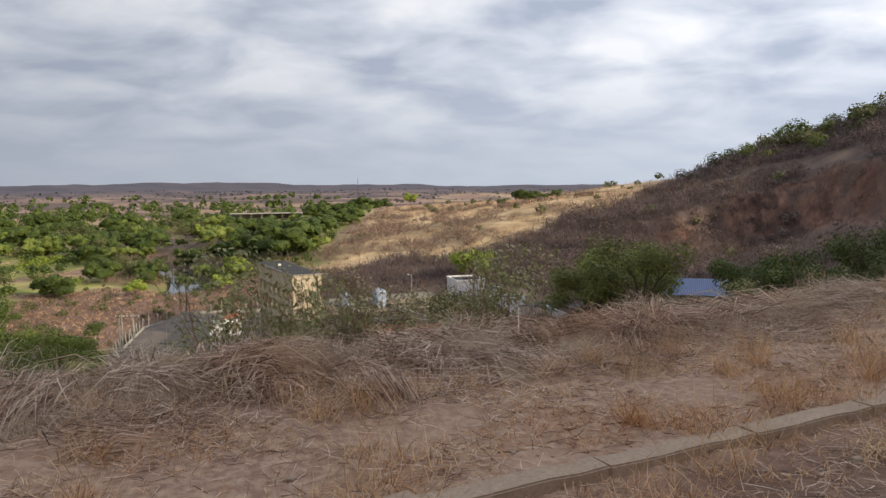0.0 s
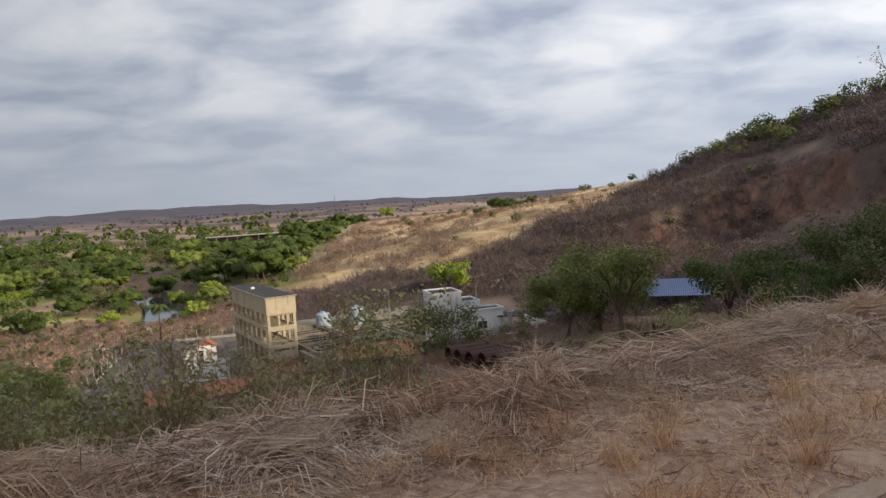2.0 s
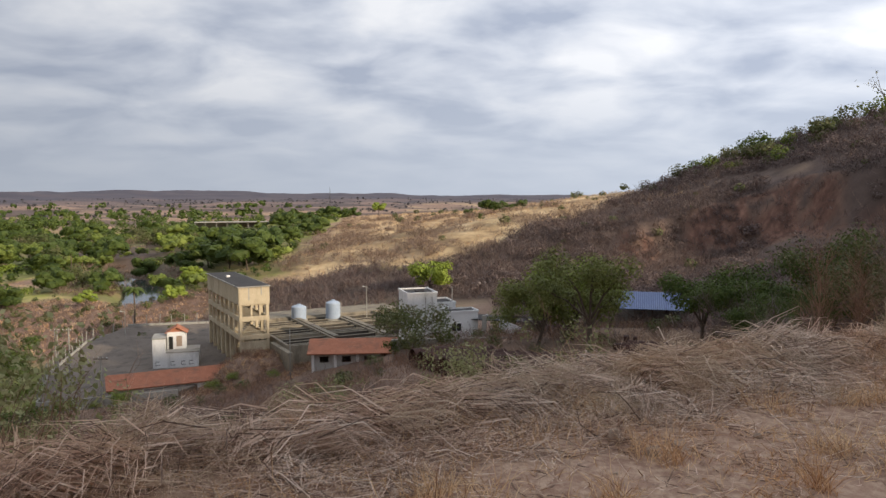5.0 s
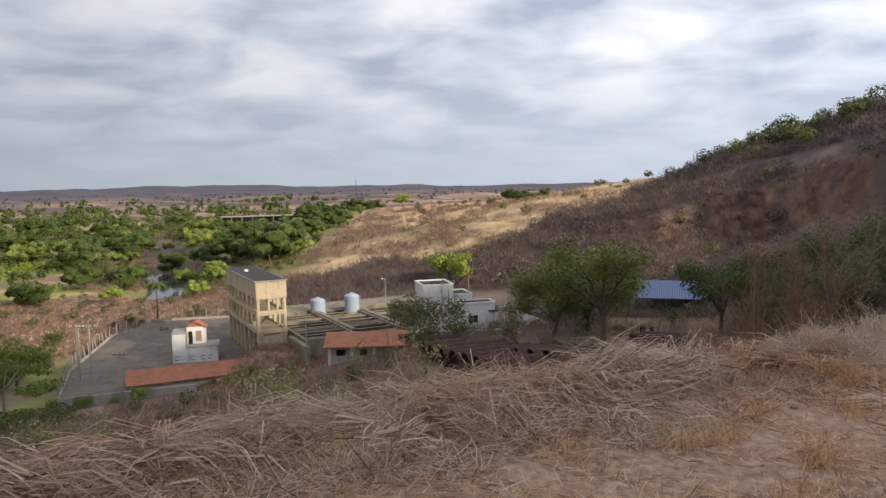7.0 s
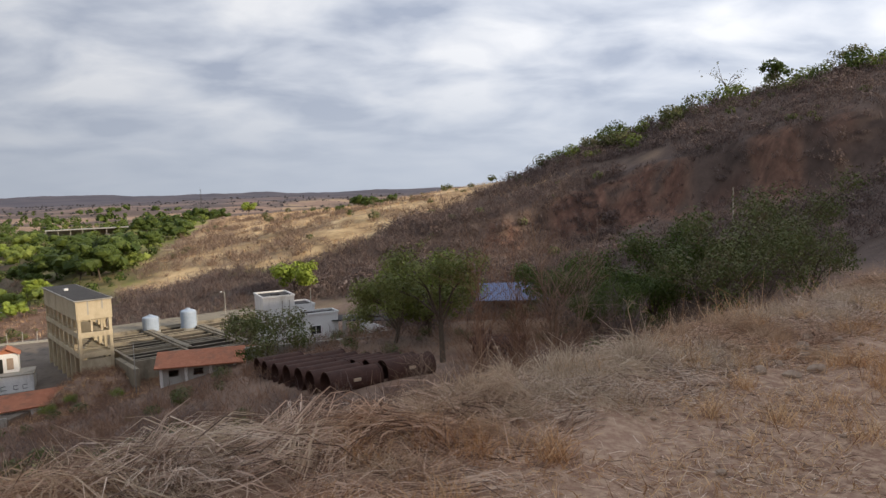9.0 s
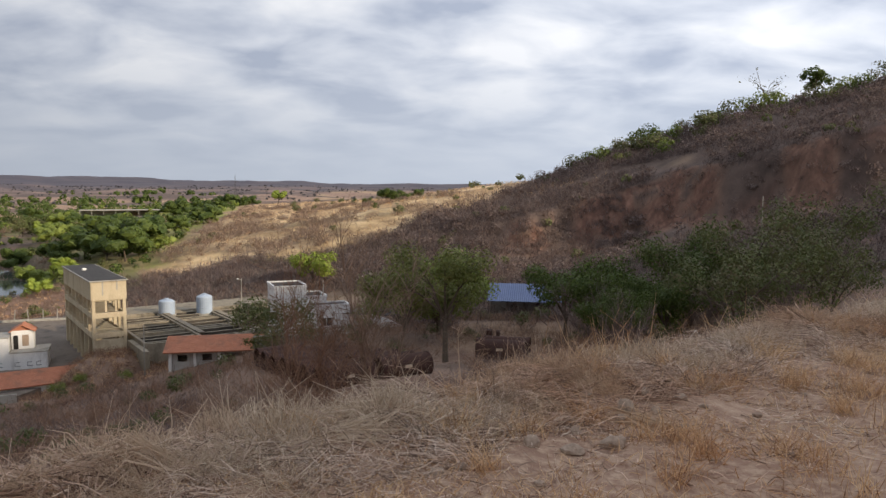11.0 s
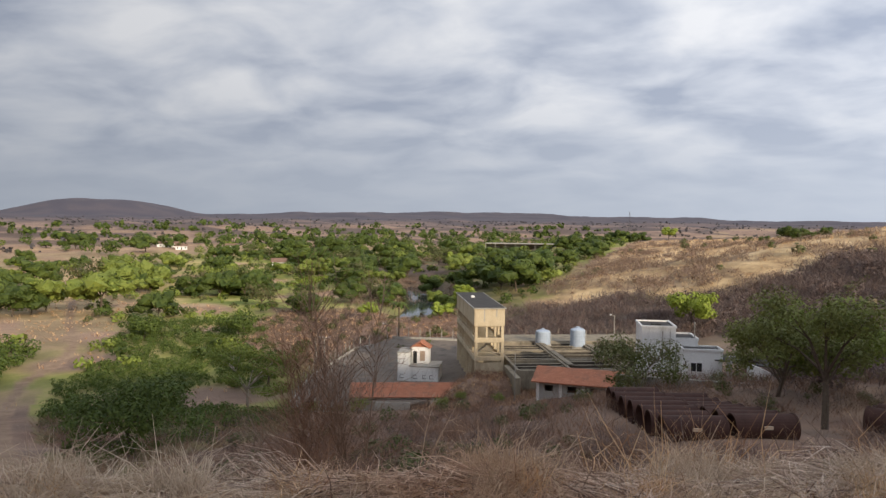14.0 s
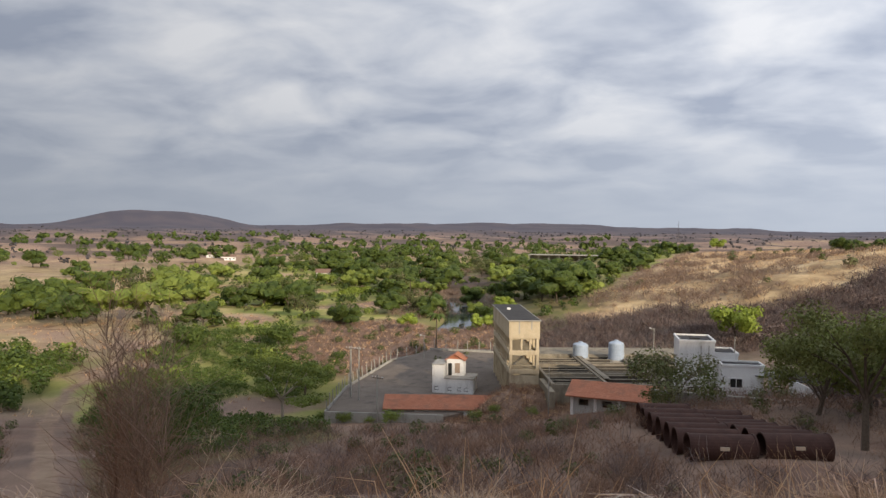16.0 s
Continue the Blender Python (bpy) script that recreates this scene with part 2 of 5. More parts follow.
def ground_material():
    """One sheet: litter, straw, red earth, green fields and bare tracks, laid by the masks of the land."""
    m = Mat("ground", 0.95)
    za, zb = m.attr("zone_a"), m.attr("zone_b")
    sa, sb = m.n.new("ShaderNodeSeparateColor"), m.n.new("ShaderNodeSeparateColor")
    m.l.new(za.outputs["Color"], sa.inputs[0])
    m.l.new(zb.outputs["Color"], sb.inputs[0])
    big, mid, fine = m.noise(0.035, 5, 0.6), m.noise(0.5, 6, 0.62), m.noise(14, 5, 0.65)
    litter = m.ramp(mid, (0.3, (0.22, 0.13, 0.09)), (0.7, (0.42, 0.27, 0.19)))
    litter = m.mix(m.mask(fine, 0.42, 0.62), litter, (0.50, 0.355, 0.25))
    straw = m.ramp(m.noise(0.12, 6, 0.65), (0.3, (0.24, 0.155, 0.095)), (0.48, (0.55, 0.385, 0.215)), (0.64, (0.80, 0.61, 0.36)))
    earth = m.ramp(m.noise(0.5, 7, 0.65, (1, 1, 0.2)), (0.32, (0.085, 0.047, 0.037)), (0.52, (0.18, 0.098, 0.072)), (0.72, (0.35, 0.20, 0.145)))
    green = m.ramp(m.noise(0.06, 6, 0.65), (0.3, (0.13, 0.17, 0.035)), (0.48, (0.29, 0.31, 0.075)), (0.64, (0.52, 0.42, 0.18)))
    scrub = m.ramp(m.noise(0.22, 6, 0.65), (0.3, (0.08, 0.058, 0.05)), (0.7, (0.175, 0.128, 0.107)))
    track = m.ramp(mid, (0.3, (0.23, 0.155, 0.105)), (0.7, (0.36, 0.26, 0.18)))
    c = m.mix(sa.outputs[0], litter, straw)
    c = m.mix(sa.outputs[1], c, green)
    c = m.mix(sb.outputs[0], c, scrub)
    c = m.mix(sa.outputs[2], c, earth)
    c = m.mix(sb.outputs[1], c, track)
    c = m.mix(m.mask(big, 0.35, 0.7), c, m.mix(1.0, c, (0.74, 0.70, 0.68), "MULTIPLY"))
    # distance haze painted into the colour: the farthest land turns dark blue-grey
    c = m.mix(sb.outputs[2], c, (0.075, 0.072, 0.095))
    m.colour(c).bump(fine, 0.7, 0.03)
    return m.m


M_GROUND = ground_material()
M_CONCRETE = mottled("concrete", (0.36, 0.34, 0.30), (0.46, 0.44, 0.39), stain=(0.20, 0.185, 0.16))
M_KERB = mottled("kerb concrete", (0.37, 0.27, 0.19), (0.47, 0.355, 0.255), 2.0, 40, stain=(0.30, 0.20, 0.135))
M_BEIGE = mottled("beige plaster", (0.53, 0.44, 0.30), (0.62, 0.53, 0.375), stain=(0.36, 0.285, 0.19))
M_WHITE = mottled("old whitewash", (0.80, 0.79, 0.77), (0.87, 0.86, 0.84), 0.8, stain=(0.52, 0.51, 0.49))
M_GREY_WALL = mottled("grey plaster", (0.38, 0.37, 0.345), (0.48, 0.465, 0.43), 0.9, stain=(0.26, 0.245, 0.22))
M_BASIN = mottled("stained basin concrete", (0.24, 0.205, 0.15), (0.36, 0.31, 0.23), 0.8, 14, stain=(0.13, 0.11, 0.085))
M_ROOF_DARK = mottled("roof felt", (0.045, 0.042, 0.042), (0.085, 0.078, 0.072), 0.7)
M_TILE = mottled("clay tiles", (0.42, 0.165, 0.095), (0.54, 0.235, 0.14), 1.2, 8, stain=(0.27, 0.135, 0.09))
M_BLUE = mottled("blue sheet metal", (0.13, 0.175, 0.31), (0.17, 0.215, 0.36), 0.6, 12, 0.5)
M_TANK = mottled("tank plastic", (0.35, 0.42, 0.52), (0.45, 0.52, 0.62), 0.9, 12, 0.45)
M_RUST = mottled("rusty steel", (0.058, 0.029, 0.023), (0.105, 0.053, 0.040), 1.2, 18, 0.8, metal=0.15)
# near-black stands in for unlit insides; the wall scrawls use it too
M_DARK = mottled("painted inner shade and scrawl black", (0.02, 0.02, 0.02), (0.035, 0.033, 0.03))
M_YARD = mottled("worn yard paving", (0.155, 0.125, 0.10), (0.235, 0.19, 0.153), 0.25, 6, stain=(0.10, 0.083, 0.068))
M_WOOD = mottled("weathered wood", (0.16, 0.125, 0.10), (0.26, 0.21, 0.17), 3, 30)
M_BARK_PALE = mottled("pale bark", (0.30, 0.25, 0.20), (0.42, 0.36, 0.29), 4, 30)
M_BARK = mottled("bark", (0.10, 0.075, 0.055), (0.17, 0.135, 0.10), 4, 30)

# ---- the ground, one sheet to the horizon ----
def ground():
    cx, cy = 2.0, 2.0
    front = np.radians(np.arange(-62, 78, 0.3))
    back = np.radians(np.arange(78, 298, 2.2))
    az = np.concatenate([front, back])
    radii = [0.3]
    while radii[-1] < 4700:
        r = radii[-1]
        radii.append(r + (0.16 if r < 16 else 0.011 * r if r < 500 else 0.022 * r))
    radii = np.array(radii)
    rr, aa = np.meshgrid(radii, az, indexing="ij")
    x, y = cx - rr * np.sin(aa), cy + rr * np.cos(aa)
    z = land(x, y)
    n, m = rr.shape
    verts = np.concatenate([np.stack([x, y, z], -1).reshape(-1, 3), [[cx, cy, land1(cx, cy)]]])
    i, j = np.meshgrid(np.arange(n - 1), np.arange(m), indexing="ij")
    j2 = (j + 1) % m
    quads = np.stack([i * m + j, (i + 1) * m + j, (i + 1) * m + j2, i * m + j2], -1).reshape(-1, 4)
    k = np.arange(m)
    tris = np.stack([np.full(m, n * m), k, (k + 1) % m], -1)
    me = smooth(mesh_np("ground", verts, [quads, tris]))
    X, Y = verts[:, 0], verts[:, 1]
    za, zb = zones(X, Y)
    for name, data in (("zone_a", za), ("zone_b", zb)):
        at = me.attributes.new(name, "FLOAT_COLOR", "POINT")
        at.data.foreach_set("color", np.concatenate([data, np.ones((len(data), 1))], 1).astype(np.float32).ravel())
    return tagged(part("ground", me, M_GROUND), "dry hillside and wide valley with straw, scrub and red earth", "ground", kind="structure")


def path_x(y):
    return np.interp(y, [20, 46, 52, 61, 78, 88, 99, 109, 120, 132, 150, 190, 260, 400], [-18, -45, -53, -65, -87, -98, -108, -113, -120, -132, -153, -196, -262, -390])


def path_gap(x, y):
    """Distance from the winding dirt track of the valley."""
    return np.abs(x - path_x(y)) / (1 + 0.25 * np.abs(y - 62) / 60)


# dry grass ends at the spur's shadow line; shade below is painted as thicket
SHADE_EDGE_X = [-60, -39, -30, -21, -6, 2, 14, 24, 30, 45, 54, 70, 90]
SHADE_EDGE_Y = [184, 187, 194, 202, 191, 192, 194, 206, 216, 222, 227, 250, 275]


def above_shade_edge(x, y):
    return y - np.interp(x, SHADE_EDGE_X, SHADE_EDGE_Y) + 3.5 * ripple(x, y, 13, 4) + 2 * ripple(x, y, 5, 2)


def zones(x, y):
    u = brow(x, y)
    far = np.hypot(x, y)
    _, d, s = ridge(x, y)
    wob = ripple(x, y, 34, 1) * 14 + ripple(x, y, 9, 2) * 4
    on_spur = soft(s, 5.0, 5.9) * (1 - soft(d + wob, 225, 262)) * soft(above_shade_edge(x, y), -4, 5) * soft(x + 0.3 * wob, -47, -33)
    back_straw = soft(far, 420, 520) * (x > -20) * (ripple(x, y, 260, 3) > -0.1) * (1 - soft(far, 1500, 2300)) * 0.8
    left_straw = soft(ripple(x, y, 120, 5) + 0.35, 0.3, 0.6) * soft(u, 130, 170) * (x < -70) * (1 - soft(far, 900, 1700)) * 0.4
    ledge = soft(s, 1.5, 2.5) * (1 - soft(s, 5.6, 6.2)) * np.exp(-((d - np.interp(s, [4.2, 4.7, 5.0, 6.0], [72, 57, 47, 49]) + 1.2 * ripple(x, y, 30, 3)) / 4.5) ** 2) * 0.95 * soft(s, 4.5, 4.8) * soft(ripple(x, y, 26, 8) + 0.5 * ripple(x, y, 9, 5) + 0.9, 0.1, 0.7)
    straw = np.maximum.reduce([on_spur, back_straw, left_straw, ledge])
    green = soft(u, 105, 135) * (1 - soft(far, 520, 760)) * (1 - soft(s, 6.0, 7.2) * (d < 190) * (x > -44)) * soft(-x + 0.35 * y, 25, 70) * soft(ripple(x, y, 75, 8) + 0.65, 0.1, 0.5)
    green = np.maximum(green, soft(u, 40, 70) * (x < -40) * (u < 135) * (x - path_x(y) > 5) * soft(ripple(x, y, 40, 9) + 0.5, 0.2, 0.6) * (x > -130))
    green = green * (1 - 0.9 * on_spur) * (1 - 0.75 * soft(np.arctan2(-x, np.abs(y) + 1), 0.62, 0.78) * soft(far, 150, 190))
    low = d - cliff_line(s) + 2.5 * ripple(x, y, 19, 2)
    face = soft(low, -8, -5) * (1 - soft(low, 9, 15))
    cliff = face * np.maximum.reduce([soft(s, 4.35, 4.5) * (1 - soft(s, 5.3, 5.4)), soft(s, 5.44, 5.5) * (1 - soft(s, 5.66, 5.72)) * soft(low, -3, 0), 0.8 * soft(s, 3.5, 3.6) * (1 - soft(s, 3.85, 3.95))]) * soft(ripple(x, y, 21, 4) + ripple(x, y, 8, 6) * 0.8 + 0.75, 0.05, 0.6) * 0.95
    rubble = soft(x + 88 + 0.55 * (y - 135) + 0.4 * wob, -6, 4) * soft(y + 0.3 * wob, 122, 138) * (1 - soft(y + 0.4 * wob, 196, 210)) * (1 - soft(x, -52, -44)) * soft(u, 118, 130)
    green = green * (1 - rubble)
    straw = np.maximum(straw * (1 - 0.8 * rubble), 0.55 * soft(-x, 145, 165) * (1 - soft(far, 520, 640)) * soft(u, 120, 150) * soft(ripple(x, y, 90, 2) + 0.6, 0.1, 0.5))
    road = soft(-u, 3.6, 4.1) * (1 - soft(-u, 10, 13)) * (1 - soft(far, 120, 160))
    red = np.maximum.reduce([cliff, 0.5 * rubble, road * (0.55 + 0.25 * ripple(x, y, 2.3, 4)), 0.5 * soft(ripple(x, y, 30, 7), 0.25, 0.6) * soft(u, 8, 30) * (u < 100)])
    scrub = np.maximum(soft(d, 0, 8) * soft(s, 0.4, 1.4) * (1 - soft(s, 5.2, 6.0) * (1 - soft(d, 120, 170))) * (r_on(x, y)), soft(u, 4, 12) * (1 - soft(u, 88, 104)) * (0.55 + 0.3 * ripple(x, y, 19, 3)))
    scrub = scrub * (1 - ledge)
    scrub = np.maximum(scrub, soft(far, 620, 900) * soft(ripple(x, y, 330, 6) + 0.4, 0.1, 0.6) * 0.9)
    scrub = np.maximum(scrub, (s > 5.6) * (s < 9.5) * (d < 220) * soft(d, 45, 62) * soft(ripple(x, y, 42, 5) + ripple(x, y, 15, 3) * 0.5 + 0.5 * soft(d, 50, 100) - 0.5 * (1 - soft(d, 40, 75)), 0.25, 0.65) * 0.45)
    # painted shade: dark scrub colour over all ground below the spur's shadow line
    scrub = np.maximum(scrub, 0.95 * soft(-above_shade_edge(x, y), -2, 6) * soft(u, 112, 130) * soft(x, -52, -40) * (x < 110))
    scrub = np.maximum(scrub, 0.2 * soft(-x, 65, 95) * soft(u, 90, 130) * (1 - soft(far, 500, 800)) * (1 - green))
    # painted shade: ground left of the yard is darkened in place of hill shadow
    scrub = np.maximum(scrub, 0.75 * soft(-x, 48, 62) * soft(u, 60, 90) * (1 - soft(u, 150, 190)) * (1 - 0.6 * green) * (0.75 + 0.3 * ripple(x, y, 23, 5)))
    # shade within the heaped grass, painted as a dark strip under the bank
    scrub = np.maximum(scrub, 0.75 * np.exp(-((u + 1.1) / 0.55) ** 2) * (far < 60))
    scrub = scrub * (1 - 0.7 * cliff) * (1 - rubble) + 0.35 * rubble * soft(ripple(x, y, 11, 4), -0.2, 0.3)
    track = np.maximum((1 - soft(path_gap(x, y) + 0.5 * ripple(x, y, 7, 4), 0.7, 1.9)) * (u > 14) * (u < 260) * (x < -30), 0)
    track = np.maximum(track, 0.8 * (1 - soft(np.hypot((x - 25) / 9, (y - 84) / 15) + 0.15 * ripple(x, y, 7, 3), 0.65, 1.0)))
    scrub = scrub * (1 - track)
    # how much painted distance haze is mixed into the ground colour
    far_haze = soft(far, 700, 3000) * 0.9
    return np.stack([straw, green, red], -1), np.stack([scrub, track, far_haze], -1)


def r_on(x, y):
    r, _, _ = ridge(x, y)
    return soft(r - np.interp(brow(x, y), FALL_U, FALL_Z), -3, 3)


ground()

# ---- growing things: leaves, twigs and blades ----
def quads_at(p, a, b):
    """Quads with middles p and half sides a, b."""
    n = len(p)
    v = np.stack([p - a - b, p + a - b, p + a + b, p - a + b], 1).reshape(-1, 3)
    return v, np.arange(4 * n).reshape(n, 4)


def unit(n, g):
    v = g.normal(size=(n, 3))
    return v / np.linalg.norm(v, axis=1, keepdims=True)


def leafy(clumps, count, size, g, flat=0.75):
    """Leaf sprays spread through clumps (x, y, z, radius), thicker towards their outsides."""
    c = np.array(clumps, float)
    w = c[:, 3] ** 2
    pick = g.choice(len(c), count, p=w / w.sum())
    out = unit(count, g)
    rad = c[pick, 3] * (0.45 + 0.6 * g.random(count) ** 0.6)
    p = c[pick, :3] + out * rad[:, None] * np.array([1, 1, flat])
    t = unit(count, g)
    n = out * 1.1 + t * 0.6 + np.array([0, 0, 0.35])
    n /= np.linalg.norm(n, axis=1, keepdims=True)
    a = np.cross(n, unit(count, g))
    a /= np.linalg.norm(a, axis=1, keepdims=True) + 1e-9
    b = np.cross(n, a)
    s = size * (0.55 + 0.9 * g.random(count))[:, None]
    return quads_at(p, a * s, b * s * 0.6)


def strips(base, way, length, width, g, bend=0.3, sag=0.0):
    """Bent blades of three cross-lines each: base (n,3), way (n,3)."""
    n = len(base)
    side = np.cross(way, unit(n, g))
    side /= np.linalg.norm(side, axis=1, keepdims=True) + 1e-9
    off = unit(n, g) * bend
    L, W = np.reshape(length, (-1, 1)), np.reshape(width, (-1, 1))
    mid = base + way * L * 0.5
    w2 = way + off - np.array([0, 0, 1.0]) * sag
    w2 /= np.linalg.norm(w2, axis=1, keepdims=True)
    end = mid + w2 * L * 0.5
    v = np.stack([base - side * W, base + side * W, mid + side * W * 0.8, mid - side * W * 0.8, end + side * W * 0.25, end - side * W * 0.25], 1).reshape(-1, 3)
    k = np.arange(n)[:, None] * 6
    f = np.concatenate([k + np.array([[0, 1, 2, 3]]), k + np.array([[3, 2, 4, 5]])])
    return v, f


def merged(*pieces):
    vs, fs, at = [], [], 0
    for v, f in pieces:
        vs.append(v)
        fs.append(f + at)
        at += len(v)
    return np.concatenate(vs), np.concatenate(fs)


def twiggy(g, height, spread, stems, twigs, thick, fork=0.55, seed_z=0.0):
    """A bare shrub: stems that rise from one root and fork into finer and finer twigs."""
    way = unit(stems, g) * np.array([spread, spread, 0.25]) + np.array([0, 0, 1.0])
    way /= np.linalg.norm(way, axis=1, keepdims=True)
    base = np.concatenate([g.normal(0, 0.06 * height * spread, (stems, 2)), np.full((stems, 1), seed_z)], 1)
    length = height * (0.55 + 0.5 * g.random(stems))
    out = [strips(base, way, length, np.full(stems, thick), g, 0.25)]
    per = twigs // stems
    t = 0.25 + 0.75 * g.random((stems, per))
    b2 = (base[:, None] + way[:, None] * (length[:, None] * t)[..., None]).reshape(-1, 3)
    w2 = np.repeat(way, per, 0) * (1 - fork) + unit(stems * per, g) * fork + np.array([0, 0, 0.15])
    w2 /= np.linalg.norm(w2, axis=1, keepdims=True)
    l2 = np.repeat(length, per) * (0.16 + 0.3 * g.random(stems * per)) * (1.15 - 0.6 * t.ravel())
    out.append(strips(b2, w2, l2, np.full(len(b2), thick * 0.5), g, 0.4))
    q = 2
    t3 = 0.3 + 0.7 * g.random((len(b2), q))
    b3 = (b2[:, None] + w2[:, None] * (l2[:, None] * t3)[..., None]).reshape(-1, 3)
    w3 = np.repeat(w2, q, 0) + unit(len(b3), g) * 0.9
    w3 /= np.linalg.norm(w3, axis=1, keepdims=True)
    out.append(strips(b3, w3, np.repeat(l2, q) * (0.3 + 0.5 * g.random(len(b3))), np.full(len(b3), thick * 0.3), g, 0.5))
    return out[0], merged(*out[1:])


M_LEAF = foliage("mango leaves", (0.048, 0.078, 0.015), (0.125, 0.165, 0.032))
M_LEAF_LIGHT = foliage("fresh leaves", (0.125, 0.17, 0.03), (0.265, 0.31, 0.062))
M_LEAF_PALE = foliage("pale olive leaves", (0.14, 0.165, 0.045), (0.27, 0.28, 0.085))
M_LEAF_YELLOW = foliage("yellow-green leaves", (0.18, 0.24, 0.03), (0.31, 0.37, 0.06))
M_LEAF_OLIVE = foliage("thin olive leaves", (0.088, 0.108, 0.034), (0.165, 0.175, 0.062), dry=(0.18, 0.14, 0.08))
M_WEED = foliage("weed leaves", (0.24, 0.25, 0.10), (0.42, 0.41, 0.20), dry=(0.36, 0.26, 0.15))


def straw_material(name, *tones):
    """Dry stalks: a tone for each, some light passing through."""
    m = Mat(name, 0.75)
    c = m.ramp(m.random(True), *[(k / max(1, len(tones) - 1), t) for k, t in enumerate(tones)])
    c = m.mix(m.mask(m.noise(0.55, 4), 0.42, 0.66), c, m.mix(1.0, c, (0.86, 0.72, 0.62), "MULTIPLY"))
    m.colour(c)
    tr = m.n.new("ShaderNodeBsdfTranslucent")
    m.l.new(c, tr.inputs[0])
    sh = m.n.new("ShaderNodeMixShader")
    sh.inputs[0].default_value = 0.35
    m.l.new(m.b.outputs[0], sh.inputs[1])
    m.l.new(tr.outputs[0], sh.inputs[2])
    m.l.new(sh.outputs[0], m.n["Material Output"].inputs[0])
    return m.m


M_STRAW = straw_material("dry grass", (0.26, 0.14, 0.075), (0.58, 0.375, 0.21), (0.75, 0.53, 0.315), (0.88, 0.68, 0.44))
M_HAY = straw_material("cut dead grass", (0.13, 0.09, 0.07), (0.33, 0.24, 0.185), (0.60, 0.46, 0.365), (0.78, 0.63, 0.51), (0.92, 0.80, 0.68))
M_GOLD = straw_material("tall golden grass", (0.46, 0.31, 0.165), (0.68, 0.49, 0.28), (0.85, 0.66, 0.40))
M_TWIG = straw_material("bare twigs", (0.15, 0.092, 0.066), (0.27, 0.172, 0.12), (0.39, 0.265, 0.19))
M_TWIG_DARK = straw_material("grey-brown scrub", (0.095, 0.073, 0.067), (0.18, 0.14, 0.13), (0.28, 0.222, 0.204))
M_TWIG_PALE = straw_material("pale fine twigs", (0.17, 0.12, 0.092), (0.27, 0.20, 0.155), (0.38, 0.29, 0.225))
# distance haze is painted into this grey, for far scrub and the mast
M_FAR = mottled("haze-tinted grey", (0.085, 0.078, 0.082), (0.12, 0.112, 0.115), 0.02, 1.0)
M_STALK = straw_material("pale dead stalks", (0.46, 0.35, 0.25), (0.76, 0.63, 0.48))
M_ROCK = mottled("pale field stone", (0.34, 0.25, 0.185), (0.48, 0.375, 0.29), 6, 40, 0.9, 0.6, 0.01, stain=(0.27, 0.18, 0.13))


# ---- the plant in the valley ----
def thing(name, m, label, category, group=""):
    e = new(name)
    e.matrix_world = m
    return tagged(e, label, category, group)


YARD = -25.6


